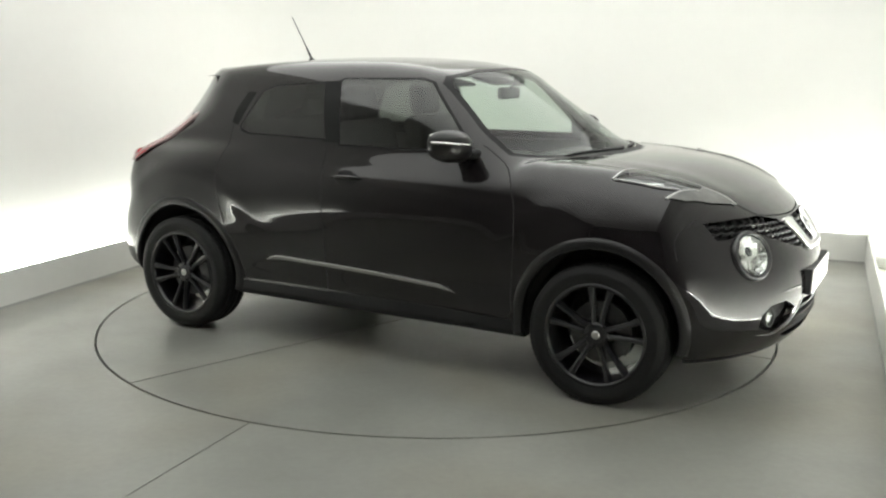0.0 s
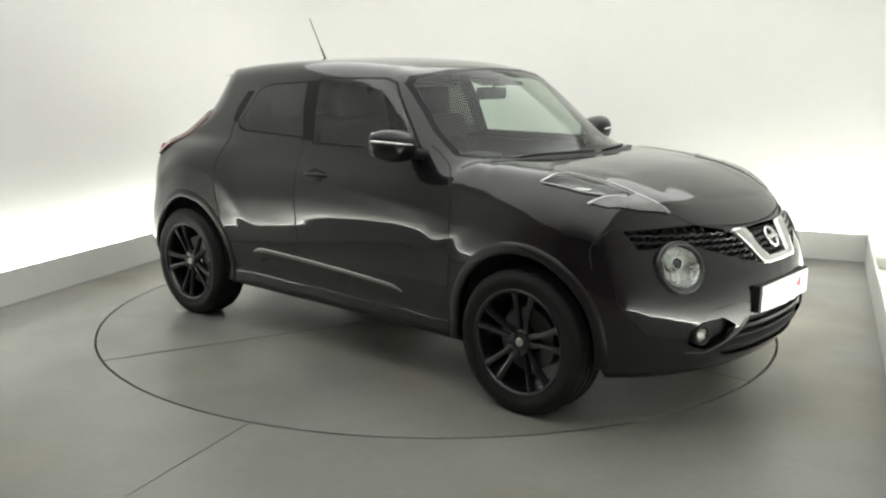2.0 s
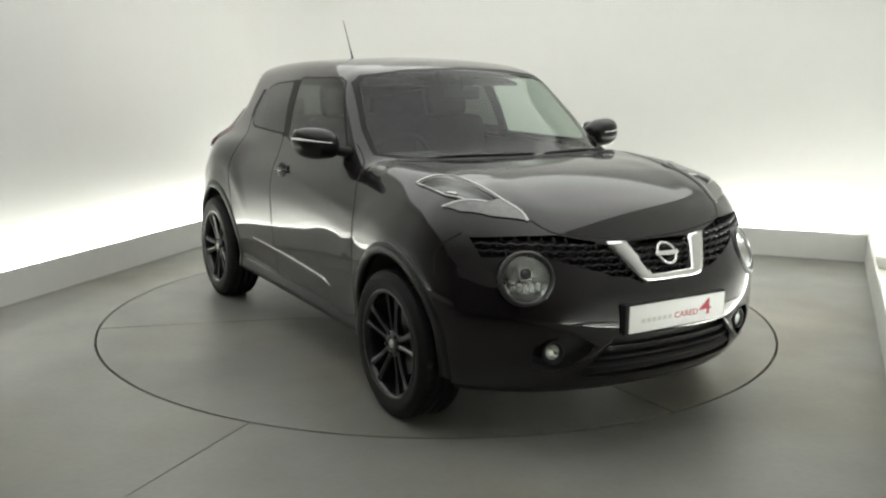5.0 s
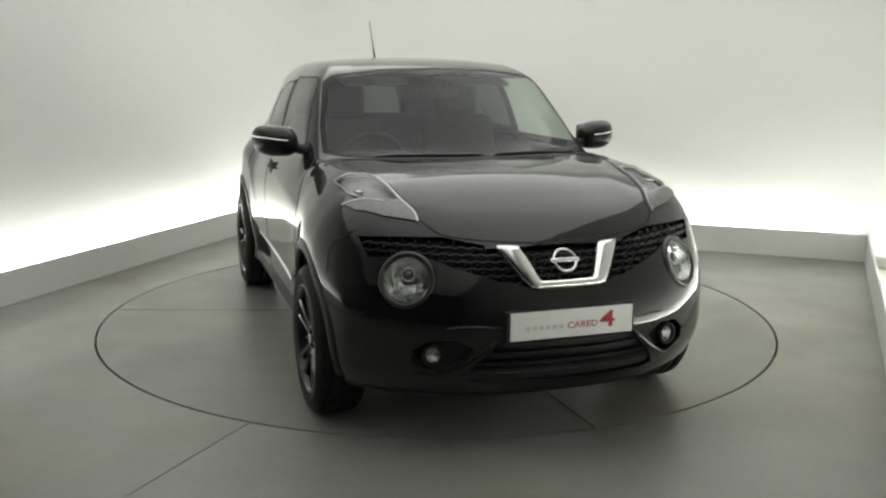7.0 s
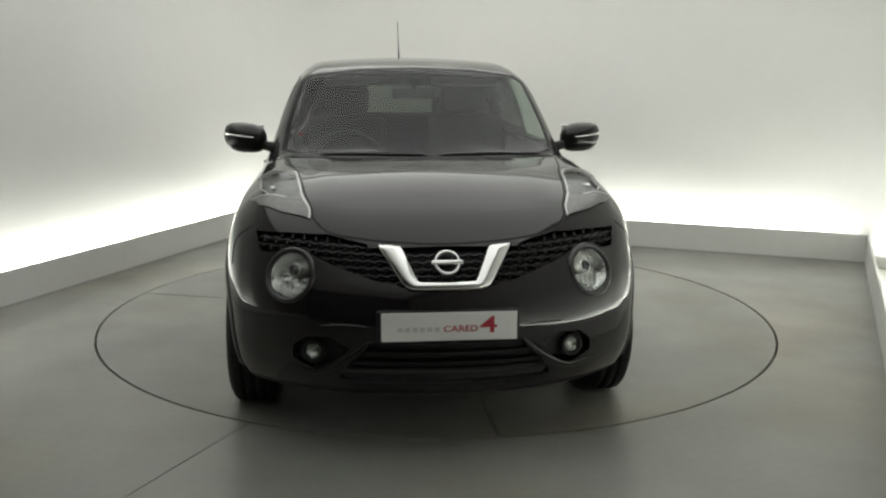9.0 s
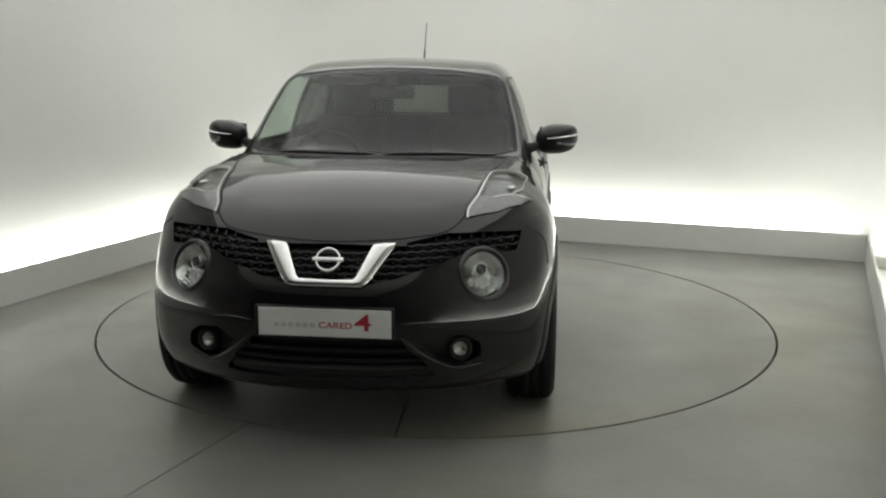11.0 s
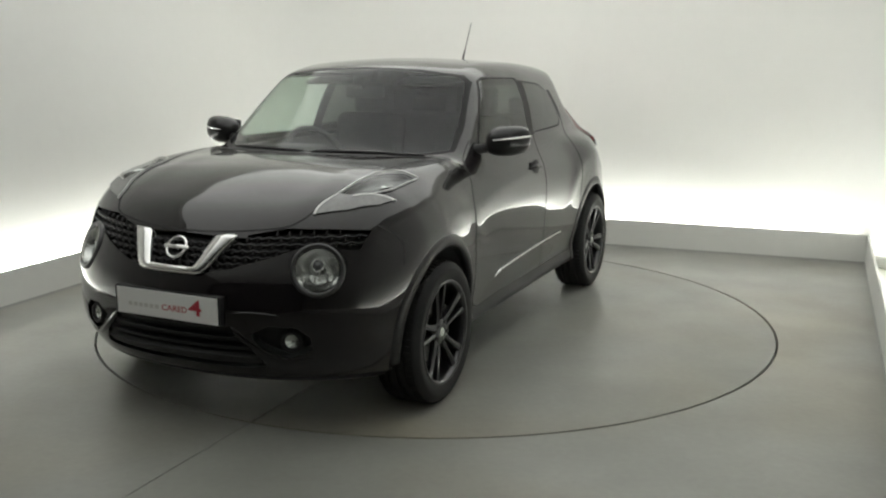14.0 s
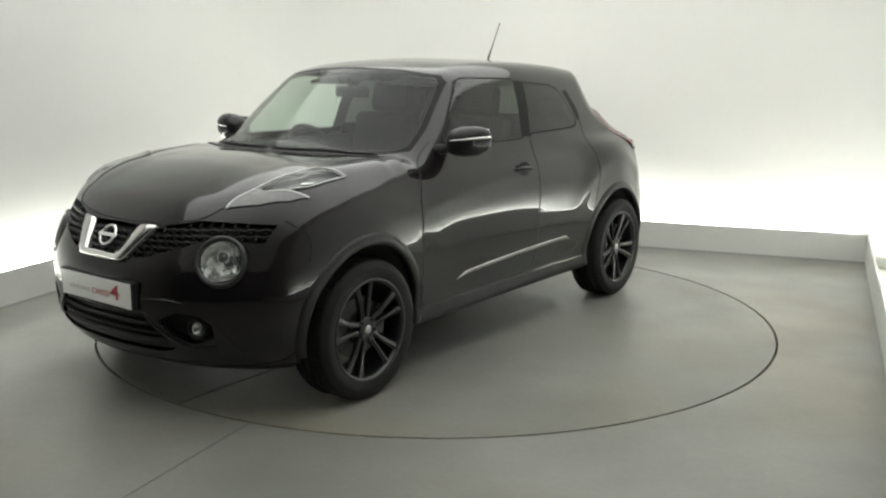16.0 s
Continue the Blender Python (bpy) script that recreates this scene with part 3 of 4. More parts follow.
    rings = lathe(bm, [(0.058, 0.045), (0.058, 0.078), (0.050, 0.084), (0.030, 0.086), (0.0185, 0.084)], 40)
    bmesh.ops.recalc_face_normals(bm, faces=bm.faces)
    part("hub", bm, M_RIM, w)
    bm = bmesh.new()
    rings = lathe(bm, [(0.0005, 0.0895), (0.009, 0.0895), (0.017, 0.088), (0.020, 0.084)], 32)
    bmesh.ops.recalc_face_normals(bm, faces=bm.faces)
    part("centre_cap", bm, M_SILVER, w, "silver centre cap")
    for k in range(5):
        a = math.pi / 2 + math.pi / 5 + 2 * math.pi * k / 5
        bm = bmesh.new()
        bmesh.ops.create_cone(bm, cap_ends=True, segments=6, radius1=0.0095, radius2=0.008, depth=0.02,
                              matrix=Matrix.Translation((0.044 * math.cos(a), 0.082, 0.044 * math.sin(a))) @ Matrix.Rotation(radians(-90), 4, "X"))
        part("wheel_nut", bm, M_RIM, w, smooth=False)
    bm = bmesh.new()
    lathe(bm, [(0.03, 0.02), (0.07, 0.035), (0.075, 0.02), (0.145, 0.02), (0.145, -0.004), (0.075, -0.004)], 48)
    bmesh.ops.recalc_face_normals(bm, faces=bm.faces)
    part("brake_disc", bm, M_STEEL, w, "grey steel brake disc", smooth=False)
    bm = bmesh.new()
    pts = []
    for k in range(9):
        a = radians(150 + 60 * k / 8)
        pts.append((0.158 * math.cos(a), 0.045, 0.158 * math.sin(a)))
    for k in range(9):
        a = radians(210 - 60 * k / 8)
        pts.append((0.095 * math.cos(a), 0.045, 0.095 * math.sin(a)))
    solid(bm, pts, (0, -0.07, 0))
    bmesh.ops.recalc_face_normals(bm, faces=bm.faces)
    part("caliper", bm, M_STEEL, w, "dull grey brake caliper", smooth=False)
    for ob in w.children:
        if ob.name.split(".")[0] in ("rim", "spoke", "wheel_nut"):
            ob.data.transform(Matrix.Diagonal((1.075, 1, 1.075, 1)))
    return w


wheel = build_wheel()
WF, WR = 0.790, 0.786
wheel.matrix_basis = pose(AXLE + OFF[0], WF + OFF[1], HUB + 0.004, 0, 8, 0)
for x, y, turned_by in ((-AXLE, WR, 40), (AXLE, -WF, -5), (-AXLE, -WR, 25)):
    copy_thing(wheel, pose(x + OFF[0], y + OFF[1], HUB + 0.004, 0, 0, 0 if y > 0 else 180) @ pose(0, 0, 0, 0, turned_by, 0))

# ---- openings and panels cut from the skin ----
left = lambda c, n: c.y > 0.4 and n.y > 0.2
right = lambda c, n: c.y < -0.4 and n.y < -0.2
front = lambda c, n: c.x > 0.0 and n.x > 0.1
nose = lambda c, n: c.x > 1.5 and n.x > 0.1
rear = lambda c, n: c.x < -1.2 and n.x < -0.1
up = lambda c, n: n.z > 0.1 and c.z > 0.7
flip = lambda pts: [(p[0], -p[1]) for p in pts]       # for outlines seen from above
turn = lambda pts: [(-p[0], p[1]) for p in pts]       # for outlines seen from the front


def round_outline(cy, cz, ry, rz, n=28):
    return [(cy + ry * math.cos(2 * math.pi * k / n), cz + rz * math.sin(2 * math.pi * k / n)) for k in range(n)]


FRONT_WIN = [(-0.218, 1.115), (-0.278, 1.432), (-0.255, 1.447), (0.20, 1.452), (0.28, 1.43), (0.45, 1.24), (0.565, 1.115)]
REAR_WIN = [(-0.322, 1.14), (-0.388, 1.425), (-0.72, 1.405), (-0.81, 1.375), (-0.925, 1.19), (-0.91, 1.165), (-0.86, 1.15)]
HIDDEN = [(-0.865, 1.37), (-0.955, 1.185), (-1.005, 1.20), (-0.995, 1.26), (-0.93, 1.37)]
SCREEN = [(-0.672, 1.11), (-0.60, 1.098), (-0.3, 1.094), (0.0, 1.093), (0.3, 1.094), (0.60, 1.098), (0.672, 1.11), (0.655, 1.22), (0.590, 1.425), (0.54, 1.460),
          (0.30, 1.490), (0.0, 1.500), (-0.30, 1.490), (-0.54, 1.460), (-0.590, 1.425), (-0.655, 1.22)]
BACK = [(-0.40, 1.10), (0.40, 1.10), (0.31, 1.36), (0.2, 1.38), (-0.2, 1.38), (-0.31, 1.36)]
grow = lambda pts, c, s: [(c[0] + (p[0] - c[0]) * s[0], c[1] + (p[1] - c[1]) * s[1]) for p in pts]
carve(SCREEN, (1, 2), front, 1)
carve(grow(SCREEN, (0, 1.28), (1.035, 1.06)), (1, 2), lambda c, n: front(c, n) and c.x < 1.16, 29)
for s, tag in ((left, 0), (right, 1)):
    carve(FRONT_WIN, (0, 2), s, 2 + tag)
    carve(REAR_WIN, (0, 2), s, 4 + tag)
    carve(HIDDEN, (0, 2), s, 30 + tag)
    carve(grow(FRONT_WIN, (0.05, 1.28), (1.05, 1.055)), (0, 2), s, 30 + tag)
    carve(grow(REAR_WIN, (-0.66, 1.28), (1.05, 1.07)), (0, 2), s, 30 + tag)
    carve([(-0.21, 1.12), (-0.27, 1.44), (-0.395, 1.435), (-0.33, 1.12)], (0, 2), s, 30 + tag)
carve(BACK, (1, 2), rear, 6)

# nose: headlamps, grille, intake, fog lamp pockets
LAMP = (0.603, 0.714)
G2 = [(0.45, 0.868), (0.60, 0.866), (0.55, 0.806), (0.43, 0.76)]
G3 = [(0.60, 0.866), (0.745, 0.858), (0.725, 0.785), (0.69, 0.785), (0.55, 0.806)]
POCKET = [(0.375, 0.455), (0.45, 0.495), (0.545, 0.485), (0.595, 0.445), (0.60, 0.390), (0.50, 0.350), (0.41, 0.405)]
INTAKE = [(-0.32, 0.480), (0.32, 0.480), (0.36, 0.42), (0.44, 0.325), (0.36, 0.305), (-0.36, 0.305), (-0.44, 0.325), (-0.36, 0.42)]
for m, k in ((lambda q: q, 0), (turn, 1)):
    carve(m(round_outline(*LAMP, 0.092, 0.083)), (1, 2), nose, 10)
    carve(m(G2), (1, 2), nose, 11)
    carve(m(G3), (1, 2), nose, 11)
    carve(m(POCKET), (1, 2), nose, 37 + k)
carve([(-0.30, 0.838), (0.0, 0.832), (0.30, 0.838), (0.28, 0.714), (0.17, 0.690), (-0.17, 0.690), (-0.28, 0.714)], (1, 2), nose, 11)
for m in (lambda q: q, turn):
    carve(m([(0.30, 0.838), (0.45, 0.868), (0.43, 0.76), (0.28, 0.714)]), (1, 2), nose, 11)
carve(INTAKE, (1, 2), nose, 12)
carve([(1.64, 0.10), (2.2, 0.10), (2.2, 0.258), (1.64, 0.258)], (0, 2), lambda c, n: True, 13)

# marker lamps on the wings
T1 = [(1.772, 0.520), (1.725, 0.523), (1.628, 0.553), (1.625, 0.620), (1.690, 0.643)]
T2 = [(1.628, 0.553), (1.486, 0.574), (1.343, 0.593), (1.300, 0.650), (1.270, 0.757), (1.490, 0.738), (1.570, 0.697), (1.625, 0.620)]
T3 = [(1.625, 0.620), (1.690, 0.643), (1.600, 0.735), (1.520, 0.774), (1.568, 0.703)]
for m, k in ((lambda q: q, 0), (flip, 1)):
    carve(m(T1), (0, 1), up, 14 + k)
    carve(m(T3), (0, 1), up, 14 + k)
    carve(m(T2), (0, 1), up, 16 + k)
# bonnet
carve([(1.94, -0.10), (1.94, 0.10), (1.905, 0.30), (1.855, 0.445), (1.725, 0.520), (1.58, 0.562), (1.34, 0.600), (1.07, 0.63), (1.07, -0.63), (1.34, -0.600), (1.58, -0.562), (1.725, -0.520), (1.855, -0.445), (1.905, -0.30)],
      (0, 1), lambda c, n: n.z > 0.35 and c.z > 0.83, 18)
# tail lamps, sills, doors
TAILLAMP = [(-1.36, 1.19), (-1.44, 1.24), (-1.90, 1.05), (-1.96, 0.93), (-1.74, 0.945), (-1.64, 1.0)]
FRONT_DOOR = [(-0.255, 0.335), (0.79, 0.335), (0.83, 0.46), (0.838, 0.80), (0.775, 1.03), (0.71, 1.10), (-0.30, 1.10)]
REAR_DOOR = [(-0.255, 0.335), (-0.305, 1.115), (-0.99, 1.115), (-1.01, 0.95), (-0.945, 0.66), (-0.87, 0.45), (-0.80, 0.335)]
SILL = [(-0.90, 0.20), (0.90, 0.20), (0.90, 0.330), (-0.90, 0.330)]
for s, k in ((left, 0), (right, 1)):
    carve(TAILLAMP, (0, 2), lambda c, n, s=s: (c.y > 0.25) if s is left else (c.y < -0.25), 20 + k)
    carve(FRONT_DOOR, (0, 2), s, 22 + k)
    carve(REAR_DOOR, (0, 2), s, 24 + k)
carve(SILL, (0, 2), lambda c, n: c.y > 0.6, 26)
carve(SILL, (0, 2), lambda c, n: c.y < -0.6, 32)
# bumpers
carve([(-2.2, 0.10), (-1.60, 0.10), (-1.62, 0.70), (-2.2, 0.72)], (0, 2), lambda c, n: True, 27)
carve([(1.60, 0.10), (2.3, 0.10), (2.3, 0.90), (1.66, 0.86), (1.62, 0.70)], (0, 2), lambda c, n: True, 28)
# wheel housings
for f in shell.faces:
    c = f.calc_center_median()
    if f.material_index in (0, 27, 28):
        for cx in (AXLE, -AXLE):
            if math.hypot(c.x - cx, c.z - ARCH) < ARCH_R + 0.006 and (abs(c.y) < 0.60 or f.normal.dot(Vector((c.x - cx, 0, c.z - HUB))) < -0.05):
                f.material_index = 33 + (cx < 0) * 2 + (c.y < 0)
lift_out(0, "body", M_PAINT, "glossy black pearl painted body shell")
panes = [lift_out(1, "windscreen", M_WIND, "clear green-tinted windscreen")]
for k in (0, 1):
    panes.append(lift_out(2 + k, "front_window", M_SIDE, "lightly tinted door glass"))
    lift_out(4 + k, "rear_window", M_TINT, "dark privacy glass")
    lift_out(22 + k, "front_door", M_PAINT)
    lift_out(24 + k, "rear_door", M_PAINT)
    lift_out(20 + k, "tail_lamp", M_RED, "red boomerang tail lamp", 0.012)
    lift_out(20 + k, "lamp_backing", M_TRIM, "dark lamp backing", -0.004)
    lift_out(14 + k, "marker_lamp", M_LAMPCLEAR, "pale clear marker lamp on the wing", 0.006)
    lift_out(16 + k, "indicator_lamp", M_LENS, "clear lens over a dark lamp housing", 0.006)
    lift_out(16 + k, "lamp_housing", M_LAMPDARK, "smoked grey lamp housing", -0.022)
lift_out(6, "tailgate_window", M_TINT, "dark privacy glass")
lift_out(29, "glass_surround", M_FRAME, "black glass border")
for k in (30, 31):
    lift_out(k, "window_surround", M_FRAME, "satin black window frame and pillar trim")
for k in (33, 34, 35, 36):
    lift_out(k, "wheel_housing", M_BLACK, "black plastic arch liner")
lift_out(13, "front_lip", M_BLACK, "black plastic bumper lip")
lift_out(18, "bonnet", M_PAINT)
lift_out(26, "sill", M_BLACK, "black plastic sill")
lift_out(32, "sill", M_BLACK, "black plastic sill")
lift_out(27, "rear_bumper", M_PAINT)
lift_out(28, "front_bumper", M_PAINT)
lift_out(11, "grille_backing", M_BLACK, "black grille backing", -0.035)
lift_out(12, "bumper_intake", M_BLACK, "black lower intake", -0.045)
for k in (37, 38):
    lift_out(k, "fog_lamp_pocket", M_BLACK, "black fog lamp recess", -0.05, whole=False)
shell.free()
for pane in panes:
    pane.visible_shadow = False


# ---- pieces set on the skin ----
def on_skin(pts, lift=0.0):
    q = settle(np.array(pts, float), False, 6)
    return q + normals(q) * lift


def smooth_path(pts, step=0.012, closed=False):
    """Points at even steps on a smooth curve through the knots."""
    P = np.array(pts, float)
    n = len(P)
    out = []
    for i in range(n if closed else n - 1):
        p0 = P[(i - 1) % n] if closed or i > 0 else 2 * P[0] - P[1]
        p1, p2 = P[i], P[(i + 1) % n]
        p3 = P[(i + 2) % n] if closed or i < n - 2 else 2 * P[-1] - P[-2]
        m = max(1, int(np.linalg.norm(p2 - p1) / step))
        for k in range(m):
            t = k / m
            out.append(0.5 * ((2 * p1) + (p2 - p0) * t + (2 * p0 - 5 * p1 + 4 * p2 - p3) * t * t + (3 * p1 - p0 - 3 * p2 + p3) * t ** 3))
    if not closed:
        out.append(P[-1])
    return np.array(out)


def set_on_car(name, bm, mat, label="", parent=None, smooth=True):
    ob = part(name, bm, mat, parent or car, label, smooth)
    if parent is None:
        ob.location = (*OFF, 0)
    return ob


def ribbon(name, pts, profile, mat, label="", parent=None, closed=False, step=0.012, taper=0.0, settle_it=True, smooth=False):
    """Sweep a profile of (across, up) along a path that lies on the skin."""
    c = smooth_path(pts, step, closed)
    if settle_it:
        c = settle(c, False, 6)
    n = normals(c)
    t = np.roll(c, -1, 0) - np.roll(c, 1, 0) if closed else np.gradient(c, axis=0)
    t /= np.linalg.norm(t, axis=1)[:, None]
    b = np.cross(n, t)
    b /= np.linalg.norm(b, axis=1)[:, None]
    bm = bmesh.new()
    rings = []
    m = len(c)
    for k in range(m):
        s = 1.0
        if taper:
            s = min(1.0, 0.15 + min(k, m - 1 - k) * step / taper)
        rings.append([bm.verts.new(c[k] + b[k] * a * s + n[k] * u * (s if u > 0 else 1)) for a, u in profile])
    for k in range(m if closed else m - 1):
        p, q = rings[k], rings[(k + 1) % m]
        for i in range(len(profile)):
            j = (i + 1) % len(profile)
            bm.faces.new((p[i], p[j], q[j], q[i]))
    if not closed:
        bm.faces.new(rings[0])
        bm.faces.new(rings[-1][::-1])
    bmesh.ops.recalc_face_normals(bm, faces=bm.faces)
    return set_on_car(name, bm, mat, label, parent, smooth)


def flat(w, up):
    return [(-w, -0.004), (-w, up), (w, up), (w, -0.004)]


def mirrored(pts, s):
    return [(p[0], p[1] * s, p[2]) for p in pts]


def ball(bm, c, r, seg=24, rings=14):
    ret = bmesh.ops.create_uvsphere(bm, u_segments=seg, v_segments=rings, radius=1.0)
    bmesh.ops.transform(bm, matrix=Matrix.Translation(c) @ Matrix.Diagonal((*r, 1)), verts=ret["verts"])
    return ret["verts"]


def brick(bm, c, size, bevel=0.0, rot=None, seg=2):
    ret = bmesh.ops.create_cube(bm, size=1.0)
    m = Matrix.Translation(c) @ (rot or Matrix.Identity(4)) @ Matrix.Diagonal((*size, 1))
    bmesh.ops.transform(bm, matrix=m, verts=ret["verts"])
    if bevel:
        es = list({e for v in ret["verts"] for e in v.link_edges})
        bmesh.ops.bevel(bm, geom=es, offset=bevel, segments=seg, affect="EDGES", profile=0.5)


def rod(bm, a, b, r0, r1=None, n=12):
    a, b = Vector(a), Vector(b)
    d = b - a
    bmesh.ops.create_cone(bm, cap_ends=True, segments=n, radius1=r0, radius2=r0 if r1 is None else r1, depth=d.length,
                          matrix=Matrix.Translation((a + b) / 2) @ d.to_track_quat("Z", "Y").to_matrix().to_4x4())


SEAM = flat(0.0028, 0.0012)
for s in (1, -1):
    ribbon("shut_line", mirrored([(-0.255, 0.84, 0.335), (-0.262, 0.85, 0.6), (-0.275, 0.85, 0.8), (-0.30, 0.80, 1.02), (-0.312, 0.74, 1.12)], s), SEAM, M_GROOVE)
    ribbon("shut_line", mirrored([(-0.255, 0.84, 0.335), (0.4, 0.83, 0.335), (0.78, 0.84, 0.335), (0.828, 0.85, 0.46), (0.838, 0.85, 0.80), (0.80, 0.80, 0.96), (0.745, 0.75, 1.06), (0.66, 0.72, 1.11), (0.60, 0.70, 1.13)], s), SEAM, M_GROOVE)
    ribbon("shut_line", mirrored([(-0.80, 0.84, 0.335), (-0.87, 0.85, 0.45), (-0.945, 0.86, 0.66), (-1.01, 0.85, 0.93), (-1.0, 0.76, 1.10), (-0.985, 0.70, 1.20)], s), SEAM, M_GROOVE)
    # bonnet edge beside the lamp and bumper joint
    ribbon("shut_line", mirrored([(1.937, 0.0, 0.838), (1.93, 0.144, 0.843), (1.902, 0.297, 0.853), (1.850, 0.444, 0.874), (1.775, 0.510, 0.92), (1.72, 0.517, 0.953), (1.62, 0.546, 0.99), (1.486, 0.566, 1.03), (1.343, 0.586, 1.05), (1.25, 0.608, 1.06), (1.12, 0.63, 1.07), (0.96, 0.655, 1.085)], s), flat(0.0034, 0.001), M_GROOVE)
    ribbon("shut_line", mirrored([(1.64, 0.745, 0.86), (1.58, 0.81, 0.79), (1.60, 0.83, 0.70)], s), SEAM, M_GROOVE)
    # wheel arch lips
    for cx in (AXLE, -AXLE):
        arc = []
        for k in range(27):
            a = radians(-12 + 204 * k / 26)
            arc.append((cx + 0.406 * math.cos(a), s * 0.87, ARCH + 0.406 * math.sin(a)))
        ribbon("wheel_arch", arc, [(-0.026, -0.03), (-0.026, 0.003), (-0.019, 0.007), (0.006, 0.006), (0.026, 0.0), (0.026, -0.012)] if s > 0 else
               [(-0.026, -0.012), (-0.026, 0.0), (-0.006, 0.006), (0.019, 0.007), (0.026, 0.003), (0.026, -0.03)], M_ARCH, "satin black wheel arch lip", smooth=True)
    # door moulding, its upper face tilted to the light
    prof = [(-0.013, -0.004), (-0.012, 0.001), (0.006, 0.0085), (0.011, 0.006), (0.013, -0.004)]
    prof = [(-a, u) for a, u in prof] if s > 0 else prof
    ribbon("side_moulding", mirrored([(-0.66, 0.83, 0.470), (-0.60, 0.83, 0.487), (-0.50, 0.83, 0.490), (0.0, 0.82, 0.475), (0.38, 0.82, 0.455), (0.46, 0.83, 0.443), (0.52, 0.83, 0.424)], s), prof, M_MOULD, "dark satin chrome door moulding", taper=0.08)
    # silver edge of the marker lamp
    ribbon("lamp_edge", mirrored([(1.770, 0.524, 0.915), (1.725, 0.528, 0.953), (1.628, 0.558, 0.985), (1.486, 0.579, 1.03), (1.35, 0.599, 1.05), (1.310, 0.648, 1.05), (1.275, 0.752, 1.022)], s), flat(0.0042, 0.008), M_LAMPEDGE, "bright lamp edge")
    ribbon("lamp_edge", mirrored([(1.285, 0.751, 1.02), (1.40, 0.742, 1.01), (1.488, 0.734, 0.995), (1.560, 0.698, 0.985)], s), flat(0.0022, 0.008), M_LAMPEDGE, "bright lamp edge")
    ribbon("lamp_edge", mirrored([(1.622, 0.622, 0.975), (1.568, 0.700, 0.979), (1.524, 0.770, 0.955)], s), flat(0.0036, 0.008), M_LAMPEDGE, "bright lamp edge")
    # bowl and bulb behind the wing lens
    seat_at = on_skin(mirrored([(1.45, 0.688, 1.0)], s), -0.018)[0]
    bm = bmesh.new()
    ball(bm, seat_at, (0.045, 0.020, 0.008), 20, 10)
    set_on_car("indicator_reflector", bm, M_REFLECT, "bright reflector behind the wing lens")
    # proud boomerang lens of the tail lamp
    ribbon("tail_lamp_lens", mirrored([(-1.335, 0.60, 1.245), (-1.42, 0.625, 1.17), (-1.50, 0.65, 1.11), (-1.58, 0.685, 1.06), (-1.64, 0.705, 1.035), (-1.70, 0.71, 1.005)], s), [(-0.030, -0.006), (-0.024, 0.010), (0.0, 0.018), (0.024, 0.010), (0.030, -0.006)], M_TAILCLEAR, "pale pink tail lamp lens", taper=0.05, smooth=True)
    ribbon("tail_lamp_tip", mirrored([(-1.68, 0.715, 1.015), (-1.72, 0.705, 0.995), (-1.76, 0.68, 0.975), (-1.79, 0.66, 0.96)], s), [(-0.030, -0.006), (-0.024, 0.012), (0.0, 0.022), (0.024, 0.012), (0.030, -0.006)], M_RED, "red tip of the tail lamp", taper=0.04, smooth=True)
    # front door handle over its cup
    cup = on_skin(mirrored([(-0.125, 0.83, 0.945)], s))[0]
    bm = bmesh.new()
    ball(bm, cup, (0.068, 0.012, 0.048))
    set_on_car("handle_cup", bm, M_BLACK, "dark handle recess")
    ribbon("door_handle", mirrored([(-0.225, 0.83, 0.947), (-0.125, 0.83, 0.950), (-0.03, 0.83, 0.953)], s), [(-0.012, 0.016), (-0.009, 0.028), (0.0, 0.033), (0.009, 0.028), (0.012, 0.016)], M_PAINT, taper=0.05, smooth=True)

# ---- nose ----
def nose_guess(y, z):
    return (float(NOSE(np.array([z]))[0] - BOW(np.array([abs(y)]))[0]), y, z)


def nose_at(y, z, lift=0.0):
    return on_skin([nose_guess(y, z)], lift)[0]


def nose_ribbon(name, outline, profile, mat, label="", **kw):
    return ribbon(name, [nose_guess(y, z) for y, z in outline], profile, mat, label, **kw)


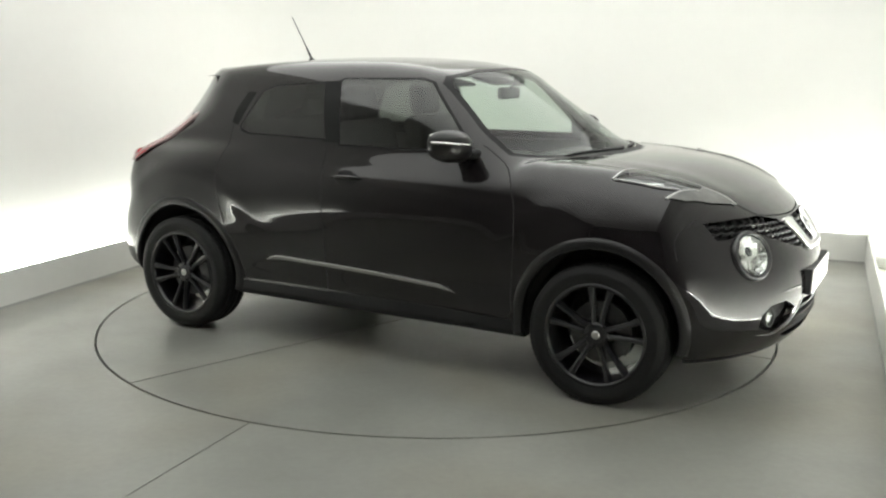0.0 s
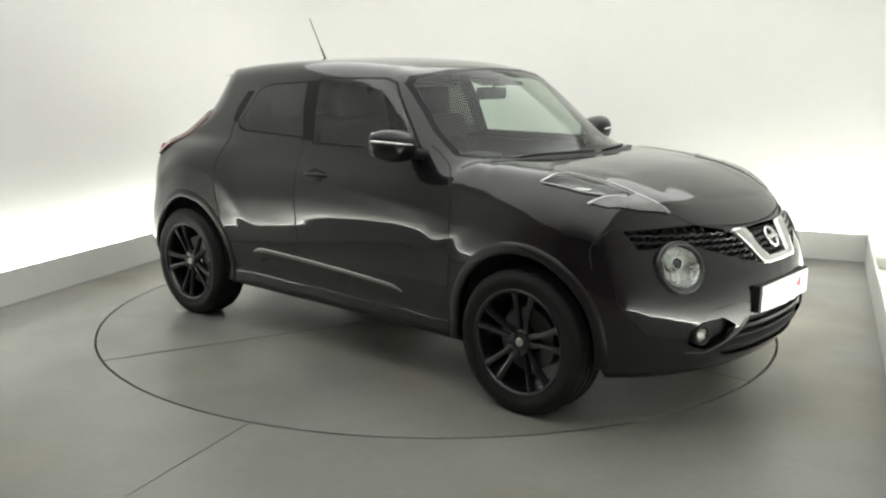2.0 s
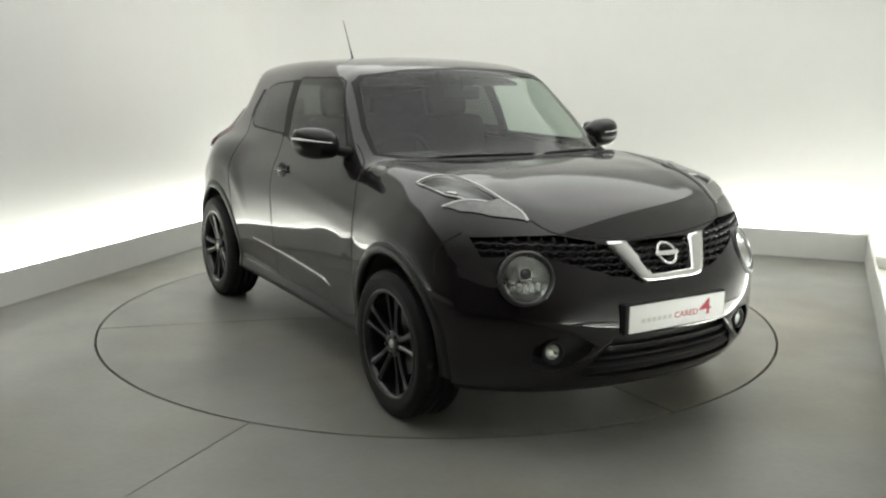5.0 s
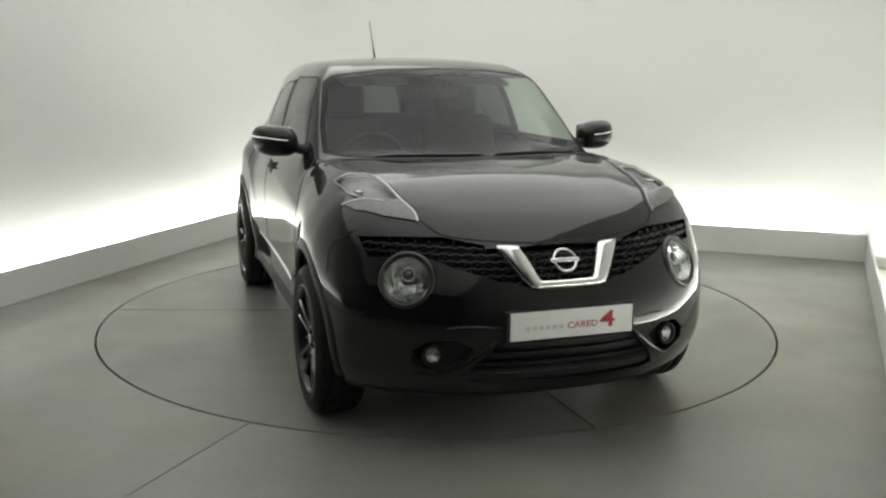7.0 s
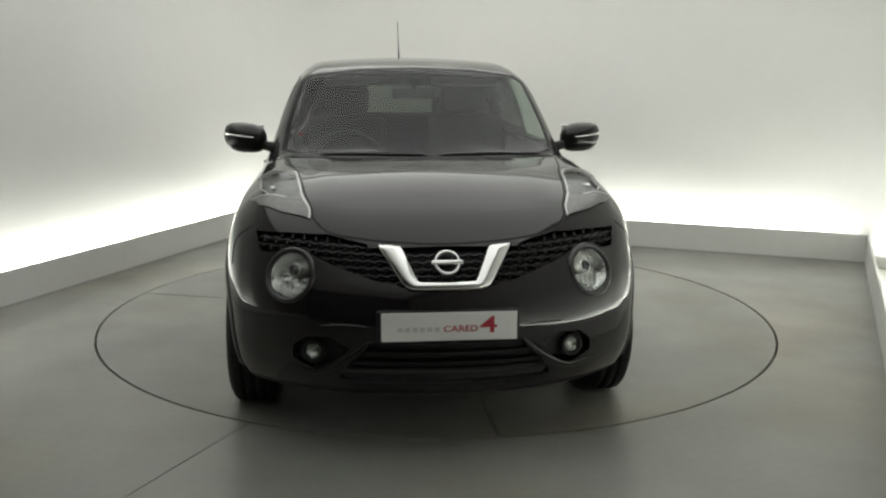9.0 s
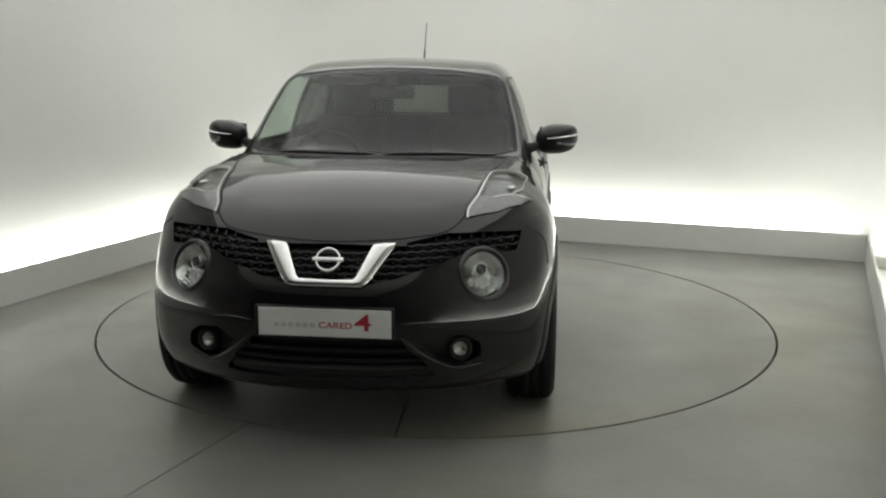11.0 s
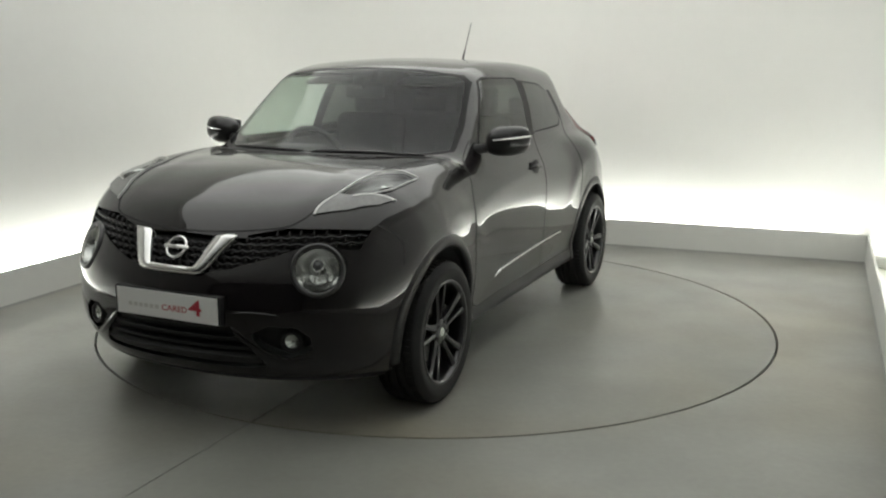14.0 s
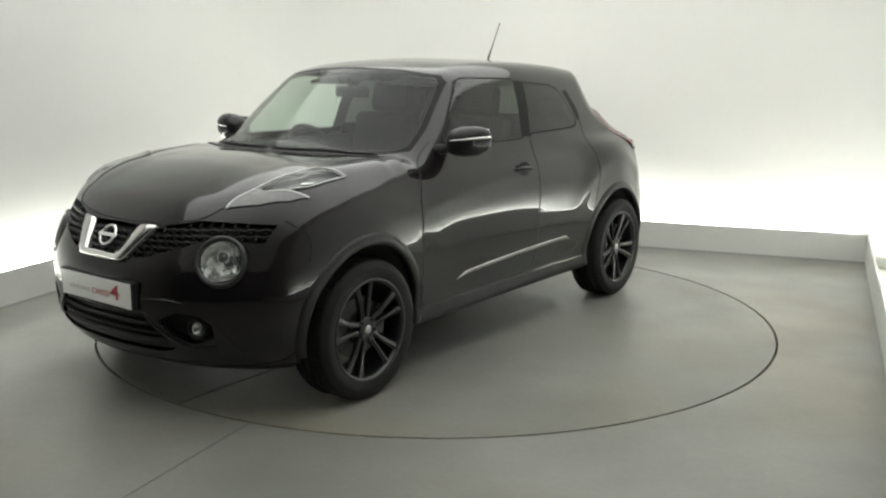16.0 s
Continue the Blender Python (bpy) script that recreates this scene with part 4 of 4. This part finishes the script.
def build_grille():
    """A honeycomb of zigzag bars with short upright links between them."""
    top = spline((0, 0.26, 0.45, 0.60, 0.74), (0.832, 0.838, 0.866, 0.866, 0.858))
    low = spline((0, 0.17, 0.28, 0.43, 0.55, 0.69, 0.735), (0.690, 0.690, 0.714, 0.758, 0.806, 0.786, 0.786))
    pitch, drop, rows = 0.046, 0.0265, 7
    bar = [(-0.0046, -0.022), (-0.0046, -0.008), (-0.002, -0.004), (0.002, -0.004), (0.0046, -0.008), (0.0046, -0.022)]
    ends = []
    for s in (1, -1):
        for r in range(rows):
            shift = pitch / 2 * (r % 2)
            zig = lambda y: abs(((y - shift) / pitch) % 1.0 - 0.5) * 4 - 1        # -1 at a cell's middle, +1 at a link
            z_of = lambda y: 0.866 - drop * r + 0.0042 * zig(y)
            inside = lambda y, z: float(low(np.array([y]))[0]) + 0.003 < z < float(top(np.array([y]))[0]) - 0.002
            run = []
            for y in np.arange(0.0, 0.746, pitch / 4):
                if inside(y, z_of(y)):
                    run.append((s * y, z_of(y)))
                    continue
                if len(run) > 3:
                    nose_ribbon("grille_bar", run, bar, M_GRILLE, step=0.02)
                run = []
            if len(run) > 3:
                nose_ribbon("grille_bar", run, bar, M_GRILLE, step=0.02)
            for k in range(17):
                y = shift + pitch * k
                za, zb = z_of(y), z_of(y) - drop + 0.0084
                if y < 0.735 and inside(y, (za + zb) / 2):
                    ends += [nose_guess(s * y, za), nose_guess(s * y, zb)]
    q = on_skin(ends)
    n = normals(q)
    for i in range(0, len(q), 2):
        across = np.cross(n[i], q[i + 1] - q[i])
        across *= 0.0042 / np.linalg.norm(across)
        bm = bmesh.new()
        ring = [[bm.verts.new(q[j] + across * w + n[j] * d) for w, d in ((-1, -0.024), (-1, -0.009), (0, -0.005), (1, -0.009), (1, -0.024))] for j in (i, i + 1)]
        for k in range(4):
            bm.faces.new((ring[0][k], ring[0][k + 1], ring[1][k + 1], ring[1][k]))
        bmesh.ops.recalc_face_normals(bm, faces=bm.faces)
        set_on_car("grille_link", bm, M_GRILLE, smooth=False)


build_grille()


def build_v():
    """The bright V of the grille: two slanted arms and a foot."""
    bm = bmesh.new()
    outer = [(-0.264, 0.840), (-0.176, 0.706), (-0.155, 0.686), (-0.13, 0.679), (0.13, 0.679), (0.155, 0.686), (0.176, 0.706), (0.264, 0.840)]
    inner = [(-0.170, 0.836), (-0.117, 0.722), (-0.108, 0.709), (-0.10, 0.707), (0.10, 0.707), (0.108, 0.709), (0.117, 0.722), (0.170, 0.836)]
    cols = []
    for i in range(len(outer) - 1):
        for k in range(8 if i < len(outer) - 2 else 9):
            t = k / 8
            a = [outer[i][j] + (outer[i + 1][j] - outer[i][j]) * t for j in (0, 1)]
            b = [inner[i][j] + (inner[i + 1][j] - inner[i][j]) * t for j in (0, 1)]
            cols.append((a, b))
    shape = ((0, -0.02), (0.0, 0.012), (0.06, 0.020), (0.5, 0.024), (0.94, 0.020), (1.0, 0.012), (1.0, -0.02))
    base = on_skin([nose_guess(a[0] + (b[0] - a[0]) * f, a[1] + (b[1] - a[1]) * f) for a, b in cols for f, u in shape])
    base += normals(base) * np.array([u for _ in cols for f, u in shape])[:, None]
    rings = [[bm.verts.new(q) for q in base[i:i + len(shape)]] for i in range(0, len(base), len(shape))]
    for p, q in zip(rings, rings[1:]):
        for i in range(len(p) - 1):
            bm.faces.new((p[i], p[i + 1], q[i + 1], q[i]))
    bm.faces.new(rings[0])
    bm.faces.new(rings[-1][::-1])
    bmesh.ops.recalc_face_normals(bm, faces=bm.faces)
    set_on_car("grille_v", bm, M_CHROME, "bright chrome V-shaped grille trim")


build_v()


def facing(c, d):
    """A pose at c whose +z looks along d and whose +y stays upright."""
    d = Vector(d).normalized()
    x = Vector((0, 0, 1)).cross(d).normalized()
    y = d.cross(x)
    return Matrix.Translation(c) @ Matrix((x, y, d)).transposed().to_4x4()


def turned(bm, m):
    bmesh.ops.transform(bm, matrix=m, verts=bm.verts)
    bmesh.ops.recalc_face_normals(bm, faces=bm.faces)


def dish(bm, profile, n=48, squash=1.0):
    """Turn (radius, height) round z; radius 0 closes the top."""
    rings = []
    for r, h in profile:
        rings.append([bm.verts.new((r * math.cos(2 * math.pi * k / n), squash * r * math.sin(2 * math.pi * k / n), h)) for k in range(n)] if r > 1e-6 else [bm.verts.new((0, 0, h))])
    for p, q in zip(rings, rings[1:]):
        for k in range(n):
            a, b = p[k % len(p)], p[(k + 1) % len(p)]
            c, d = q[(k + 1) % len(q)], q[k % len(q)]
            vs = []
            for v in (a, b, c, d):
                if v not in vs:
                    vs.append(v)
            if len(vs) > 2:
                bm.faces.new(vs)


# round emblem: a ring with a bar
em = nose_at(0.003, 0.776, 0.010)
en = normals(on_skin([tuple(em)]))[0]
EM = facing(em, en)
bm = bmesh.new()
dish(bm, [(0.040, 0.0), (0.040, 0.010), (0.043, 0.014), (0.049, 0.014), (0.052, 0.010), (0.052, 0.0), (0.040, 0.0)], 40)
turned(bm, EM)
emblem = set_on_car("emblem", bm, M_CHROME, "bright chrome ring emblem")
bm = bmesh.new()
brick(bm, (0, 0, 0.010), (0.124, 0.019, 0.010), 0.004)
turned(bm, EM)
part("emblem_bar", bm, M_CHROME, emblem)

# number plate in its holder
bm = bmesh.new()
brick(bm, (2.068, 0, 0.549), (0.036, 0.548, 0.122), 0.006)
holder = set_on_car("plate_holder", bm, M_BLACK, "black plate holder", smooth=False)
bm = bmesh.new()
brick(bm, (2.0885, 0.004, 0.549), (0.005, 0.520, 0.111), 0.0015)
plate = set_on_car("number_plate", bm, M_WHITE, "white show plate with grey bars and red lettering", smooth=False)


def print_bar(y0, y1, z, h, mat):
    b = bmesh.new()
    brick(b, (2.0915, (y0 + y1) / 2 + 0.004, z), (0.001, abs(y1 - y0), h))
    part("print_bar", b, mat, plate, smooth=False)


def lettering(name, body, y0, y1, z0, z1, mat):
    """Printed characters that fill the given stretch of the plate."""
    font = bpy.data.curves.new(name, "FONT")
    font.body, font.extrude, font.offset = body, 0.02, 0.012
    carrier = bpy.data.objects.new(name, font)
    me = bpy.data.meshes.new_from_object(carrier)
    bpy.data.objects.remove(carrier)
    xs, ys = [v.co.x for v in me.vertices], [v.co.y for v in me.vertices]
    for v in me.vertices:
        v.co = (2.0912 + v.co.z * 0.02, y0 + (v.co.x - min(xs)) / (max(xs) - min(xs)) * (y1 - y0), z0 + (v.co.y - min(ys)) / (max(ys) - min(ys)) * (z1 - z0))
    me.materials.clear()
    me.materials.append(mat)
    ob = new(name, me)
    ob.parent = plate


for k in range(6):
    print_bar(-0.198 + k * 0.028, -0.178 + k * 0.028, 0.539, 0.017, M_GREYMARK)
lettering("lettering", "CARED", -0.018, 0.112, 0.528, 0.553, M_REDMARK)
lettering("numeral", "4", 0.120, 0.186, 0.522, 0.588, M_REDMARK)

for s in (1, -1):
    # headlamp: bezel, reflector bowl, projector, clear lens
    c = nose_at(s * LAMP[0], LAMP[1]) + np.array((0.004, 0, 0))
    n = Vector(normals(np.array([c]))[0])
    d = (n + Vector((0.12, 0, 0.0))).normalized()
    H = facing(c, d)
    bm = bmesh.new()
    dish(bm, [(0.114, -0.030), (0.112, -0.002), (0.106, 0.006), (0.097, 0.007), (0.091, -0.004), (0.090, -0.05)], 56)
    turned(bm, H)
    lamp = set_on_car("headlamp", bm, M_BEZEL, "round headlamp in a black bezel")
    bm = bmesh.new()
    dish(bm, [(0.090, -0.006), (0.082, -0.020), (0.066, -0.045), (0.040, -0.062), (0.0, -0.066)], 56)
    turned(bm, H)
    part("reflector", bm, M_REFLECT, lamp, "chrome reflector bowl")
    bm = bmesh.new()
    dish(bm, [(0.022, -0.06), (0.022, -0.024), (0.026, -0.020), (0.028, -0.028), (0.028, -0.06)], 32)
    turned(bm, H @ Matrix.Translation((-0.0, 0.022, 0)))
    part("projector_ring", bm, M_CHROME, lamp)
    bm = bmesh.new()
    dish(bm, [(0.022, -0.032), (0.016, -0.024), (0.0, -0.020)], 32)
    turned(bm, H @ Matrix.Translation((-0.0, 0.022, 0)))
    part("projector_lens", bm, M_DARKLENS, lamp, "dark projector lens")
    for k in range(5):
        bm = bmesh.new()
        brick(bm, (-0.05 + 0.025 * k, -0.038 + 0.006 * abs(k - 2), -0.034), (0.018, 0.034, 0.006), 0.002, Matrix.Rotation(radians(-18 + 9 * k), 4, "Y"))
        turned(bm, H)
        part("reflector_facet", bm, M_REFLECT, lamp, smooth=False)
    bm = bmesh.new()
    dish(bm, [(0.091, -0.002), (0.085, 0.006), (0.060, 0.017), (0.030, 0.022), (0.0, 0.023)], 56)
    turned(bm, H)
    part("lens", bm, M_LENS, lamp, "clear headlamp lens")
    # fog lamp deep in its pocket
    c = Vector((1.948, s * 0.517, 0.422))
    F = facing(c, (1, s * 0.3, 0.06))
    bm = bmesh.new()
    dish(bm, [(0.050, -0.05), (0.047, 0.004), (0.038, 0.006), (0.031, 0.0), (0.029, -0.02)], 36)
    turned(bm, F)
    fog = set_on_car("fog_lamp", bm, M_BLACK, "small round fog lamp")
    bm = bmesh.new()
    dish(bm, [(0.029, -0.006), (0.018, -0.018), (0.0, -0.024)], 32)
    turned(bm, F)
    part("reflector", bm, M_REFLECT, fog)
    bm = bmesh.new()
    dish(bm, [(0.030, 0.0), (0.020, 0.005), (0.0, 0.007)], 32)
    turned(bm, F)
    part("lens", bm, M_LENS, fog)
    # pocket rim
    nose_ribbon("pocket_rim", [(s * 0.292, 0.490), (s * 0.345, 0.438), (s * 0.42, 0.380), (s * 0.505, 0.338), (s * 0.60, 0.352)], [(-0.016, -0.008), (-0.011, 0.001), (0.0, 0.004), (0.011, 0.001), (0.016, -0.008)], M_PAINT, smooth=True, taper=0.05)
    # ledge over the pocket
    tilt = [(-0.006, -0.010), (-0.005, 0.007), (0.004, 0.001), (0.006, -0.010)]
    nose_ribbon("bumper_ledge", [(s * 0.29, 0.540), (s * 0.36, 0.546), (s * 0.43, 0.544), (s * 0.49, 0.536)], tilt if s > 0 else [(-a, u) for a, u in tilt], M_PAINT, smooth=True, taper=0.06)
    # mirror
    bm = bmesh.new()
    ball(bm, (0.53, s * 0.895, 1.147), (0.085, 0.112, 0.077), 32, 18)
    for v in bm.verts:
        if v.co.x < 0.47:
            v.co.x = 0.47 + (v.co.x - 0.47) * 0.15
        dz = v.co.z - 1.147
        v.co.z = 1.147 + (abs(dz) / 0.077) ** 0.75 * 0.077 * (1 if dz > 0 else -1)
        v.co.z += (abs(v.co.y) - 0.895) * 0.10
        dy = abs(v.co.y) - 0.895
        v.co.y = s * (0.895 + (abs(dy) / 0.112) ** 0.72 * 0.112 * (1 if dy > 0 else -1))
        v.co.x -= max(0, dy) * 0.35
    bmesh.ops.recalc_face_normals(bm, faces=bm.faces)
    mirror = set_on_car("door_mirror", bm, M_HOUSING, "gloss black door mirror with a bright strip")
    bm = bmesh.new()
    brick(bm, (0.462, s * 0.895, 1.157), (0.006, 0.18, 0.105), 0.003)
    part("mirror_glass", bm, M_CHROME, mirror, "mirror glass")
    bm = bmesh.new()
    strip = []
    for k in range(15):
        t = k / 14
        yy = 0.845 + 0.165 * t
        dyy = (yy - 0.895) / 0.112
        xx = 0.53 + 0.087 * math.sqrt(max(0.0, 1 - min(1.0, abs(dyy)) ** 2.6)) - max(0, yy - 0.895) * 0.35 + 0.001
        strip.append((xx, s * yy, 1.152 + 0.020 * t, 0.0025 + 0.003 * t))
    lo = [[bm.verts.new((x - 0.012, y, z - h)), bm.verts.new((x + 0.003, y, z - h)), bm.verts.new((x + 0.003, y, z + h)), bm.verts.new((x - 0.012, y, z + h))] for x, y, z, h in strip]
    for p, q in zip(lo, lo[1:]):
        for i in range(4):
            bm.faces.new((p[i], p[(i + 1) % 4], q[(i + 1) % 4], q[i]))
    bm.faces.new(lo[0])
    bm.faces.new(lo[-1][::-1])
    bmesh.ops.recalc_face_normals(bm, faces=bm.faces)
    part("mirror_strip", bm, M_CHROME, mirror, "bright indicator strip")
    bm = bmesh.new()
    rod(bm, (0.60, s * 0.70, 1.09), (0.55, s * 0.82, 1.115), 0.032, 0.022, 16)
    part("mirror_foot", bm, M_BLACK, mirror)

# roof aerial
bm = bmesh.new()
ball(bm, (-0.955, 0, 1.543), (0.035, 0.016, 0.020), 16, 10)
aerial = set_on_car("aerial", bm, M_BLACK, "thin black whip aerial")
bm = bmesh.new()
rod(bm, (-0.955, 0, 1.55), (-1.000, 0, 1.63), 0.0075, 0.005, 10)
rod(bm, (-1.000, 0, 1.63), (-1.105, 0, 1.815), 0.0032, 0.0024, 8)
part("whip", bm, M_BLACK, aerial)
# bars and chin in the lower intake
for z, w in ((0.43, 0.37), (0.385, 0.40)):
    nose_ribbon("intake_bar", [(y, z) for y in np.linspace(-w, w, 13)], [(-0.007, -0.04), (-0.007, -0.018), (0.007, -0.018), (0.007, -0.04)], M_BLACK, step=0.03)
nose_ribbon("skid_panel", [(y, 0.335) for y in np.linspace(-0.40, 0.40, 13)], [(-0.026, -0.04), (-0.020, -0.012), (0.020, -0.006), (0.026, -0.04)], M_SKID, "matte grey lower skid panel", step=0.03)
# wipers at the foot of the screen
for y0, y1, dz in ((-0.50, 0.02, 0.0), (0.06, 0.60, 0.0)):
    ribbon("wiper", [(1.07 - 0.55 * y * y, y, 1.086 + 0.010 * (y - y0)) for y in np.linspace(y0, y1, 7)], [(-0.007, 0.001), (-0.006, 0.010), (0.006, 0.010), (0.007, 0.001)], M_BLACK, "black wiper", taper=0.05)
ribbon("cowl", [(1.105 - 0.50 * y * y, y, 1.088) for y in np.linspace(-0.64, 0.64, 15)], [(-0.016, -0.006), (-0.014, 0.003), (0.014, 0.003), (0.016, -0.006)], M_BLACK, "black scuttle panel")
# ---- cabin ----
def build_seat(y, x=-0.02):
    bm = bmesh.new()
    brick(bm, (x + 0.10, y, 0.62), (0.50, 0.50, 0.16), 0.05, seg=3)
    seat = set_on_car("seat", bm, M_CLOTH, "black cloth front seat")
    bm = bmesh.new()
    brick(bm, (x - 0.24, y, 0.93), (0.13, 0.48, 0.60), 0.055, Matrix.Rotation(radians(-14), 4, "Y"), seg=3)
    part("backrest", bm, M_CLOTH, seat)
    bm = bmesh.new()
    brick(bm, (x - 0.335, y, 1.315), (0.09, 0.27, 0.19), 0.042, Matrix.Rotation(radians(-8), 4, "Y"), seg=3)
    part("headrest", bm, M_CLOTH, seat)
    for d in (-0.06, 0.06):
        bm = bmesh.new()
        rod(bm, (x - 0.31, y + d, 1.17), (x - 0.33, y + d, 1.26), 0.007)
        part("headrest_post", bm, M_CHROME, seat)


for y in (-0.36, 0.36):
    build_seat(y)
bm = bmesh.new()
brick(bm, (-0.86, 0, 0.66), (0.45, 1.22, 0.18), 0.05, seg=3)
bench = set_on_car("rear_bench", bm, M_CLOTH, "black cloth rear bench")
bm = bmesh.new()
brick(bm, (-1.13, 0, 0.95), (0.14, 1.20, 0.50), 0.05, Matrix.Rotation(radians(-16), 4, "Y"), seg=3)
part("backrest", bm, M_CLOTH, bench)
for y in (-0.38, 0.38):
    bm = bmesh.new()
    brick(bm, (-1.22, y, 1.245), (0.08, 0.26, 0.13), 0.035, seg=3)
    part("headrest", bm, M_CLOTH, bench)
bm = bmesh.new()
brick(bm, (0.72, 0, 0.93), (0.40, 1.34, 0.22), 0.07, Matrix.Rotation(radians(4), 4, "Y"), seg=3)
dash = set_on_car("dashboard", bm, M_TRIM, "dark moulded dashboard")
bm = bmesh.new()
brick(bm, (0.55, -0.36, 1.045), (0.20, 0.34, 0.07), 0.03, seg=3)
part("instrument_hood", bm, M_TRIM, dash)
bm = bmesh.new()
brick(bm, (0.40, 0, 0.72), (0.50, 0.22, 0.30), 0.05, seg=3)
part("centre_console", bm, M_TRIM, dash)
# right-hand drive steering wheel
bm = bmesh.new()
N = 40
W = Matrix.Translation((0.36, -0.36, 1.0)) @ Matrix.Rotation(radians(-66), 4, "Y")
rings = []
for k in range(N):
    a = 2 * math.pi * k / N
    c, sn = math.cos(a), math.sin(a)
    rings.append([bm.verts.new(W @ Vector(((0.182 + 0.016 * math.cos(u)) * c, (0.182 + 0.016 * math.cos(u)) * sn, 0.016 * math.sin(u)))) for u in np.linspace(0, 2 * math.pi, 9)[:-1]])
for k in range(N):
    p, q = rings[k], rings[(k + 1) % N]
    for i in range(8):
        bm.faces.new((p[i], p[(i + 1) % 8], q[(i + 1) % 8], q[i]))
bmesh.ops.recalc_face_normals(bm, faces=bm.faces)
steer = set_on_car("steering_wheel", bm, M_TRIM, "dark steering wheel")
bm = bmesh.new()
brick(bm, (0, 0, -0.012), (0.13, 0.15, 0.04), 0.02)
brick(bm, (0.0, 0.11, -0.01), (0.035, 0.14, 0.018), 0.006)
brick(bm, (0.0, -0.11, -0.01), (0.035, 0.14, 0.018), 0.006)
turned(bm, W)
part("boss", bm, M_TRIM, steer)
bm = bmesh.new()
brick(bm, (0.40, 0, 1.375), (0.035, 0.24, 0.065), 0.016, seg=3)
inner = set_on_car("cabin_mirror", bm, M_TRIM, "black cabin mirror")
bm = bmesh.new()
rod(bm, (0.40, 0, 1.39), (0.46, 0, 1.455), 0.01)
brick(bm, (0.46, 0, 1.44), (0.05, 0.07, 0.05), 0.012)
part("mirror_stalk", bm, M_TRIM, inner)
bm = bmesh.new()
brick(bm, (-0.1, 0, 0.40), (2.1, 1.36, 0.05), 0.02)
set_on_car("cabin_floor", bm, M_TRIM, "dark cabin carpet")
# headliner under the roof
bm = bmesh.new()
xs, ys = np.arange(-1.35, 0.30, 0.11), np.linspace(-0.52, 0.52, 11)
grid = []
for x in xs:
    grid.append([bm.verts.new((x, y, float(lid(np.array([x]), np.array([y]))[0]) - 0.035)) for y in ys])
for p, q in zip(grid, grid[1:]):
    for i in range(len(ys) - 1):
        bm.faces.new((p[i], q[i], q[i + 1], p[i + 1]))
bmesh.ops.solidify(bm, geom=bm.faces[:], thickness=0.01)
set_on_car("headliner", bm, M_LINER, "grey headliner")
for s in (1, -1):
    bm = bmesh.new()
    brick(bm, (0.18, s * 0.30, 1.435), (0.16, 0.36, 0.018), 0.008, Matrix.Rotation(radians(12), 4, "Y"))
    set_on_car("sun_visor", bm, M_LINER)
    # inner door cards
    bm = bmesh.new()
    brick(bm, (-0.05, s * 0.735, 0.82), (1.55, 0.03, 0.50), 0.012)
    set_on_car("door_card", bm, M_TRIM)
# exhaust and underside block seen below the sills
bm = bmesh.new()
brick(bm, (-0.1, 0, 0.24), (2.9, 1.05, 0.10), 0.03)
set_on_car("underbody", bm, M_BLACK, "dark underbody")
bm = bmesh.new()
brick(bm, (-1.50, 0, 0.74), (0.50, 1.20, 0.62), 0.04)
set_on_car("boot_trim", bm, M_TRIM, "dark boot lining")
for s in (1, -1):
    bm = bmesh.new()
    brick(bm, (-1.17, s * 0.545, 1.15), (0.36, 0.03, 0.40), 0.012, Matrix.Rotation(radians(s * 16), 4, "X") @ Matrix.Rotation(radians(s * 20), 4, "Z"))
    set_on_car("pillar_trim", bm, M_TRIM, "dark pillar lining")
    bm = bmesh.new()
    brick(bm, (-1.40, s * 0.535, 1.04), (0.30, 0.025, 0.22), 0.01, Matrix.Rotation(radians(s * 12), 4, "X"))
    set_on_car("boot_side_trim", bm, M_TRIM, "dark boot side lining")

def motions():
    """The turntable and the car on it turn together at an even pace."""
    rows = [(t, -29.47 - 6.0166 * t - 0.00597 * t * t) for t in range(0, 17)]
    walk(turntable, [(t, pose(0, 0, 0, 0, 0, a + 29.47)) for t, a in rows])
    walk(car, [(t, pose(0, 0, 0, 0, 0, a)) for t, a in rows])


motions()
